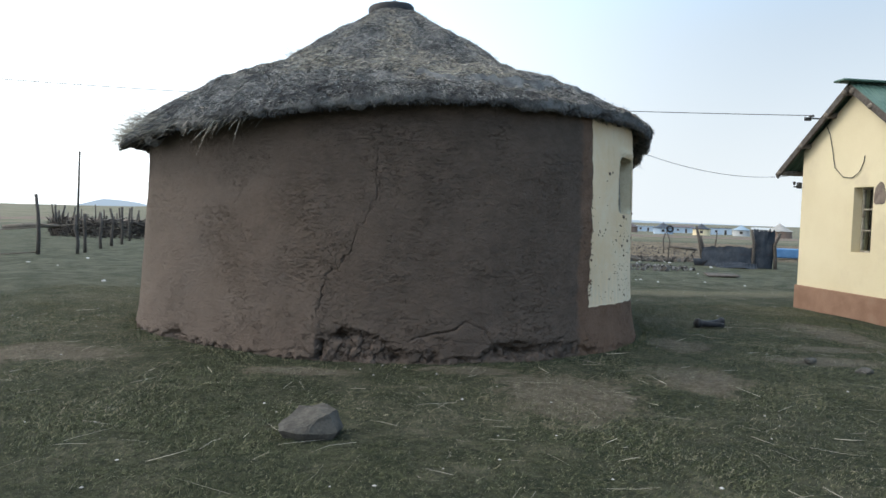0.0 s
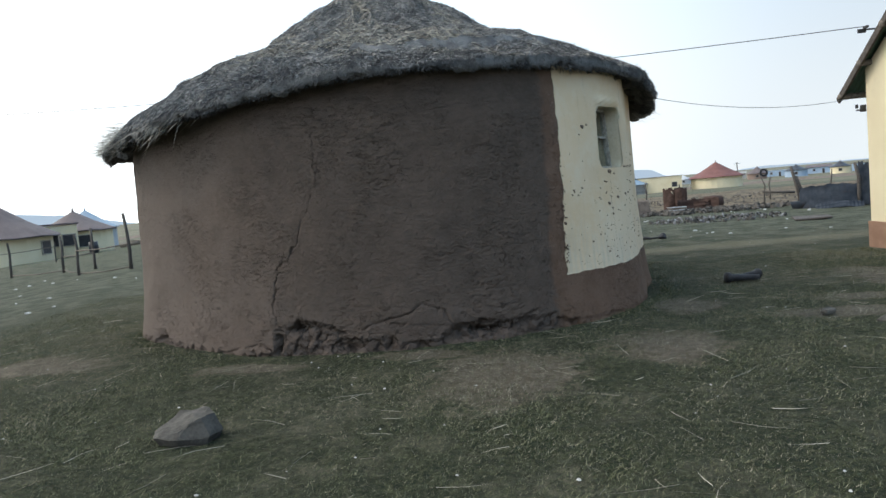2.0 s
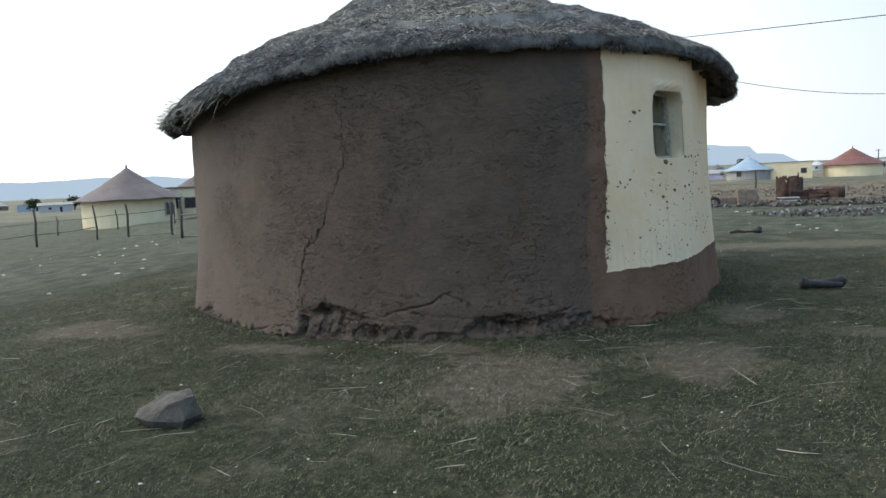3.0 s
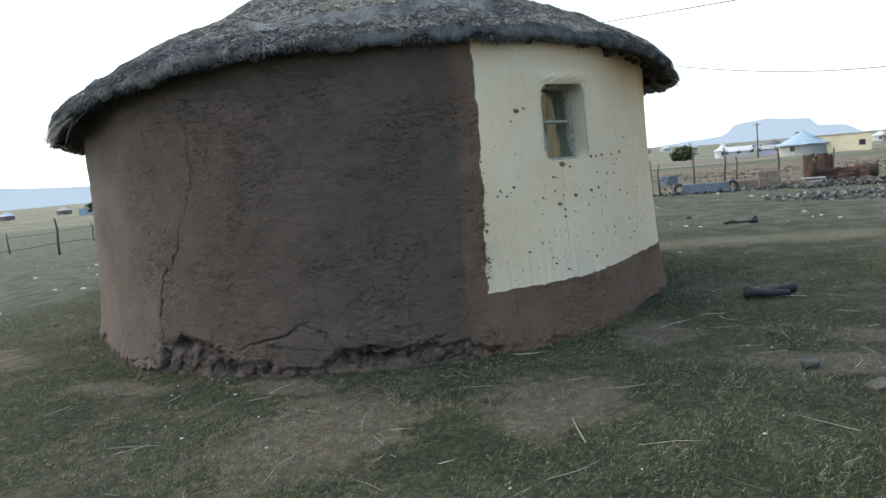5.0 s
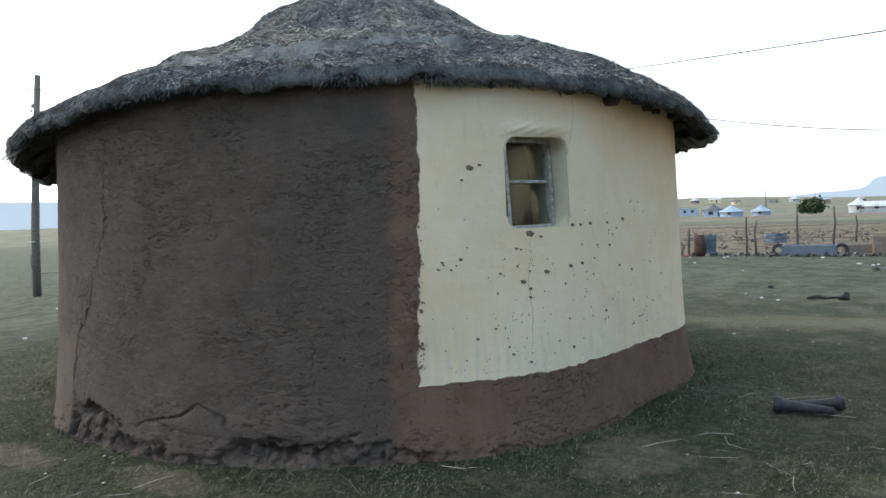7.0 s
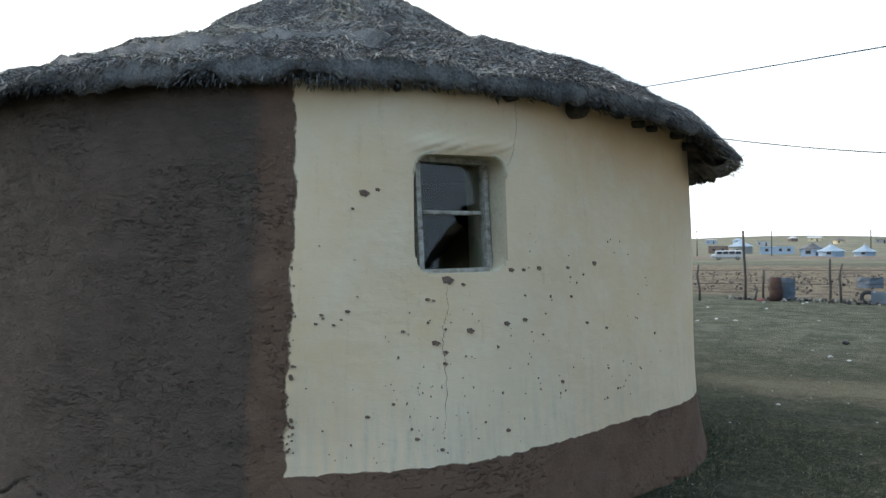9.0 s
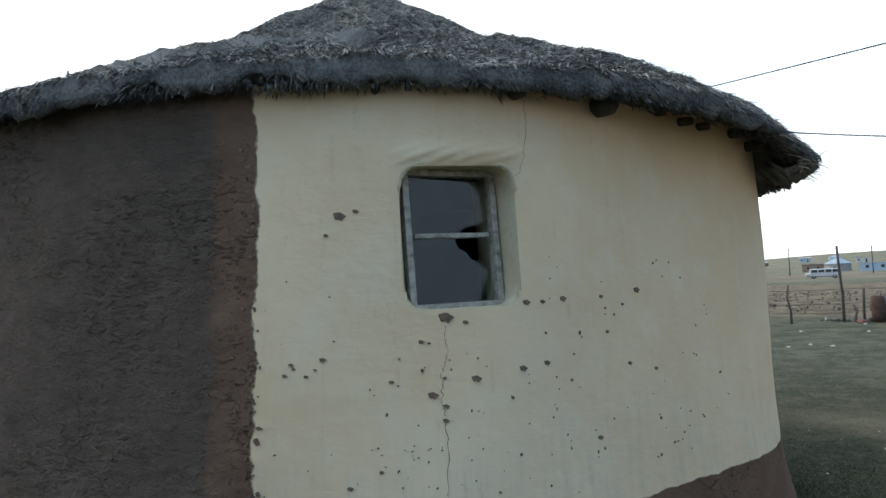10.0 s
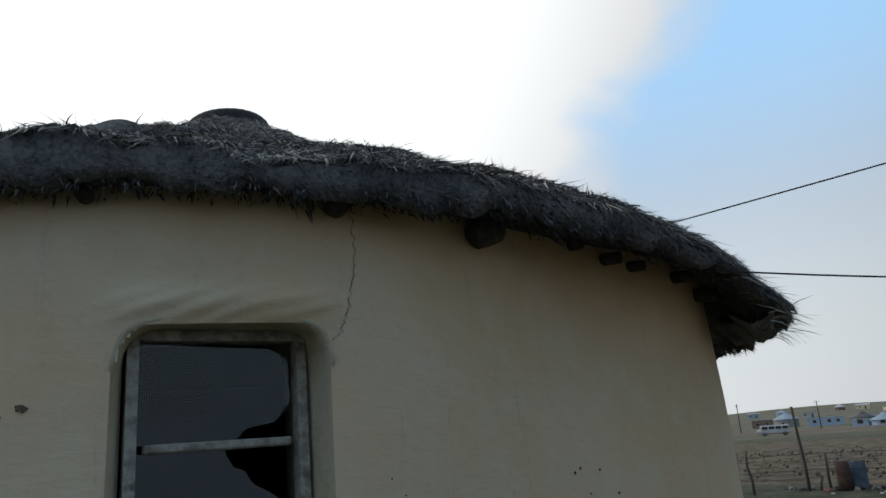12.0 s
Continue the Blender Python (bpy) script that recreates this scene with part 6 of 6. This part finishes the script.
# the far side of the valley
far_rondavel(28.8, 137.0, 4.4, 2.1, 2.7, "cream_far", "red_roof", "cream round house with a red cone roof", -100, (), None, 0.5)
far_house(18.2, 137.5, 9.0, 6.0, 2.9, "cream_far", "grey_wall", "cream flat-roofed house across the valley", -8, 0.5, ((3.2, "w"), (-3.0, "w")), True)
far_rondavel(12.6, 136.5, 3.7, 1.9, 2.3, "grey_wall", "blue_roof", "grey round house with a pale blue cone roof", -90, ((-30, 0.9, 0.8),), None, 0.5)
far_rondavel(-21.8, 151.0, 2.1, 1.5, 1.25, "sky_wall", "blue_roof", "small pale blue round house with a blue roof", -90, ((0, 0.7, 0.6),), None, 0.3)
far_rondavel(-16.4, 151.0, 1.65, 1.4, 1.2, "sky_wall", "blue_roof", "small pale blue hut with a blue roof", -90, ((0, 0.6, 0.6),), None, 0.3)
far_house(-25.6, 152.0, 2.6, 2.6, 1.6, "sky_wall", "blue_roof", "low pale blue shed beside round houses", 0, 0.4, ((0, "w"),), True)
far_house(2.2, 200.0, 5.6, 4.0, 1.6, "white_wall", "white_wall", "long low white house across the valley", 0, 1.2, ((-3, "w"), (0, "w"), (3, "w")))
far_house(9.0, 202.0, 4.4, 3.6, 1.5, "lilac_wall", "grey_wall", "low lilac house with a pale roof", 0, 0.9, ((-2, "w"), (2, "w")))
far_rondavel(-1.6, 204.0, 2.2, 2.0, 1.7, "white_wall", "white_wall", "white round house with a pale roof", -90, ((0, 0.8, 0.8),))
far_house(17.0, 205.0, 12.0, 5, 2.2, "cream_far", "grey_wall", "long cream building with a flat roof", 0, 0.6, ((-3, "w"), (3, "w")), True)
far_rondavel(-69.7, 262.0, 3.8, 2.6, 2.2, "grey_wall", "blue_roof", "grey round house with a pale blue roof", -90, ((0, 0.8, 0.8),))
far_house(-78.0, 264.0, 6.5, 5, 2.7, "brown_wall", "grey_wall", "brown house with a flat grey roof", 15, 0.5, ((-1.5, "w"), (1.5, "d")), True)
far_house(-55.0, 250.0, 10.0, 5, 2.4, "sky_wall", "blue_roof", "long pale blue house", 14, 0.5, ((-3, "w"), (1, "w"), (3.4, "w")), True)
far_rondavel(-45.0, 252.0, 3.6, 1.8, 1.8, "white_wall", "dark", "round hut with a dark roof", -90, ((0, 0.8, 0.7),))
far_house(-92.0, 230.0, 6.0, 4, 2.2, "brown_wall", "brown_roof", "low brown mud house", 15, 0.5, ((-1.2, "w"), (1.2, "d")), True)
r = random.Random(21)
walls, roofs = ("grey_wall", "white_wall", "cream_far", "brown_wall", "sky_wall"), ("brown_roof", "grey_wall", "dark", "blue_roof", "white_wall")
for k, (az, d) in enumerate(((112.5, 420), (110.2, 470), (107.5, 520), (105.6, 510), (103.8, 430), (102.0, 560), (100.6, 560), (99.0, 480), (96.5, 520), (95.2, 560), (93.4, 470), (91.0, 520), (88.6, 420), (87.5, 430), (82.2, 380), (80.8, 330), (79.6, 420), (78.2, 300), (77.0, 360), (75.6, 280), (74.4, 350), (73.0, 260), (71.6, 330), (70.2, 250), (68.8, 300), (67.4, 270), (66.0, 330), (64.8, 240), (139.0, 330), (141.0, 400), (137.5, 280), (144.5, 380), (146.0, 300))):
    x, y = d * math.cos(radians(az)), d * math.sin(radians(az))
    if k % 2:
        far_rondavel(x, y, r.uniform(2.6, 3.6), 2.2, r.uniform(1.6, 2.4), r.choice(walls), r.choice(roofs), "small far round house among fields", az + 180, ((0, 0.9, 0.8),))
    else:
        far_house(x, y, r.uniform(6, 11), 5, 2.6, r.choice(walls), r.choice(roofs), "small far oblong house among fields", az - 90, 0.9, ((-1.8, "w"), (1.6, "d")), k % 4 == 0)

for x, y, h in ((5.6, 138.0, 6.2), (-60.0, 190.0, 6.8), (-112.0, 340.0, 9.5), (-38.0, 175.0, 6.0), (-20.0, 185.0, 6.0), (40.0, 170.0, 5.0), (-70.0, 82.0, 5.0)):
    far_pole = thing("utility_pole", "thin wooden utility pole far off in the fields", "pole", turned(x, y), "far poles")
    part("shaft", pole("shaft", [(0, 0, 0), (0, 0, h)], [0.13, 0.1], M["dark_timber"], 6), far_pole)
    part("crossbar", box("crossbar", (1.2, 0.08, 0.08), M["dark_timber"], 0, (0, 0, h - 0.3)), far_pole)


def tree(x, y, height, spread, seed, leaves=2600):
    """Trunk, forking limbs and a crown of many leaf clumps."""
    g, r = np.random.default_rng(seed), random.Random(seed)
    ob = thing("tree", "dark green broad tree standing in dry fields", "tree", turned(x, y))
    part("trunk", pole("trunk", [(0, 0, -0.2), (0.05, 0, height * 0.2), (0.0, 0.05, height * 0.42)], [0.055 * height, 0.045 * height, 0.03 * height], M["bark"], 9, 0.2), ob)
    tips = []
    for k in range(9):
        a = math.tau * k / 9 + r.uniform(-0.3, 0.3)
        tip = Vector((spread * r.uniform(0.3, 0.75) * math.cos(a), spread * r.uniform(0.3, 0.75) * math.sin(a), height * r.uniform(0.36, 0.82)))
        tips.append(tip)
        part("limb", pole("limb", [(0, 0, height * 0.3), tip * 0.6 + Vector((0, 0, height * 0.12)), tip], [0.025 * height, 0.018 * height, 0.008 * height], M["bark"], 6), ob)
    c = np.array([tuple(tips[i]) for i in g.integers(0, 9, leaves)]) + g.normal(0, 1, (leaves, 3)) * np.array([spread * 0.24, spread * 0.24, height * 0.11])
    c[:, 2] = np.maximum(c[:, 2], height * 0.16)
    d = g.normal(0, 1, (leaves, 3)) * 0.05 * height
    part("crown", ribbons("crown", c - d, c + g.normal(0, 0.01, (leaves, 3)) * height, c + d, g.uniform(0.05, 0.11, leaves) * height, M["leaf"]), ob, "dense dark foliage")


tree(-9.9, 178.0, 3.7, 2.2, 1, 5200)
for k, (x, y, h) in enumerate(((32, 430, 7), (-220, 210, 5), (-214, 214, 3), (-235, 205, 5), (-205, 222, 3.5))):
    tree(x, y, h, h * 0.55, k + 2, 500)

van = thing("minibus", "white minibus with dark windows on the far road", "minibus", turned(-33.5, 129.0, 197))
part("body", box("body", (4.4, 1.7, 1.35), M["white_wall"], 0.18, (0, 0, 0.95)), van)
part("bonnet", box("bonnet", (0.8, 1.6, 0.6), M["white_wall"], 0.15, (2.4, 0, 0.65)), van)
for k in range(4):
    part("side_window", box("side_window", (0.85, 1.72, 0.45), M["dark"], 0.02, (-1.55 + 1.0 * k, 0, 1.25)), van)
for sx in (-1.4, 1.6):
    for sy in (-0.75, 0.75):
        part("wheel", tyre("wheel", 0.33, 0.2), van, "", pose(sx, sy, 0.33, 90, 0, 0))


def road_bank():
    """A low dark earth bank along the far road."""
    verts, faces = [], []
    xs = list(range(-140, 141, 4))
    for x in xs:
        y = 150 + 0.02 * x + 2 * math.sin(x * 0.03)
        z = land(x, y)
        verts += [(x, y - 1.2, z - 0.1), (x, y, z + 0.45 + 0.12 * math.sin(x * 0.7)), (x, y + 1.2, z - 0.1)]
    for i in range(len(xs) - 1):
        a = 3 * i
        faces += [(a, a + 3, a + 4, a + 1), (a + 1, a + 4, a + 5, a + 2)]
    return mesh_from("road_bank", verts, faces, M["block"])


thing("road_bank", "low brown earth bank along the far road", "bank", kind="structure", data=road_bank())
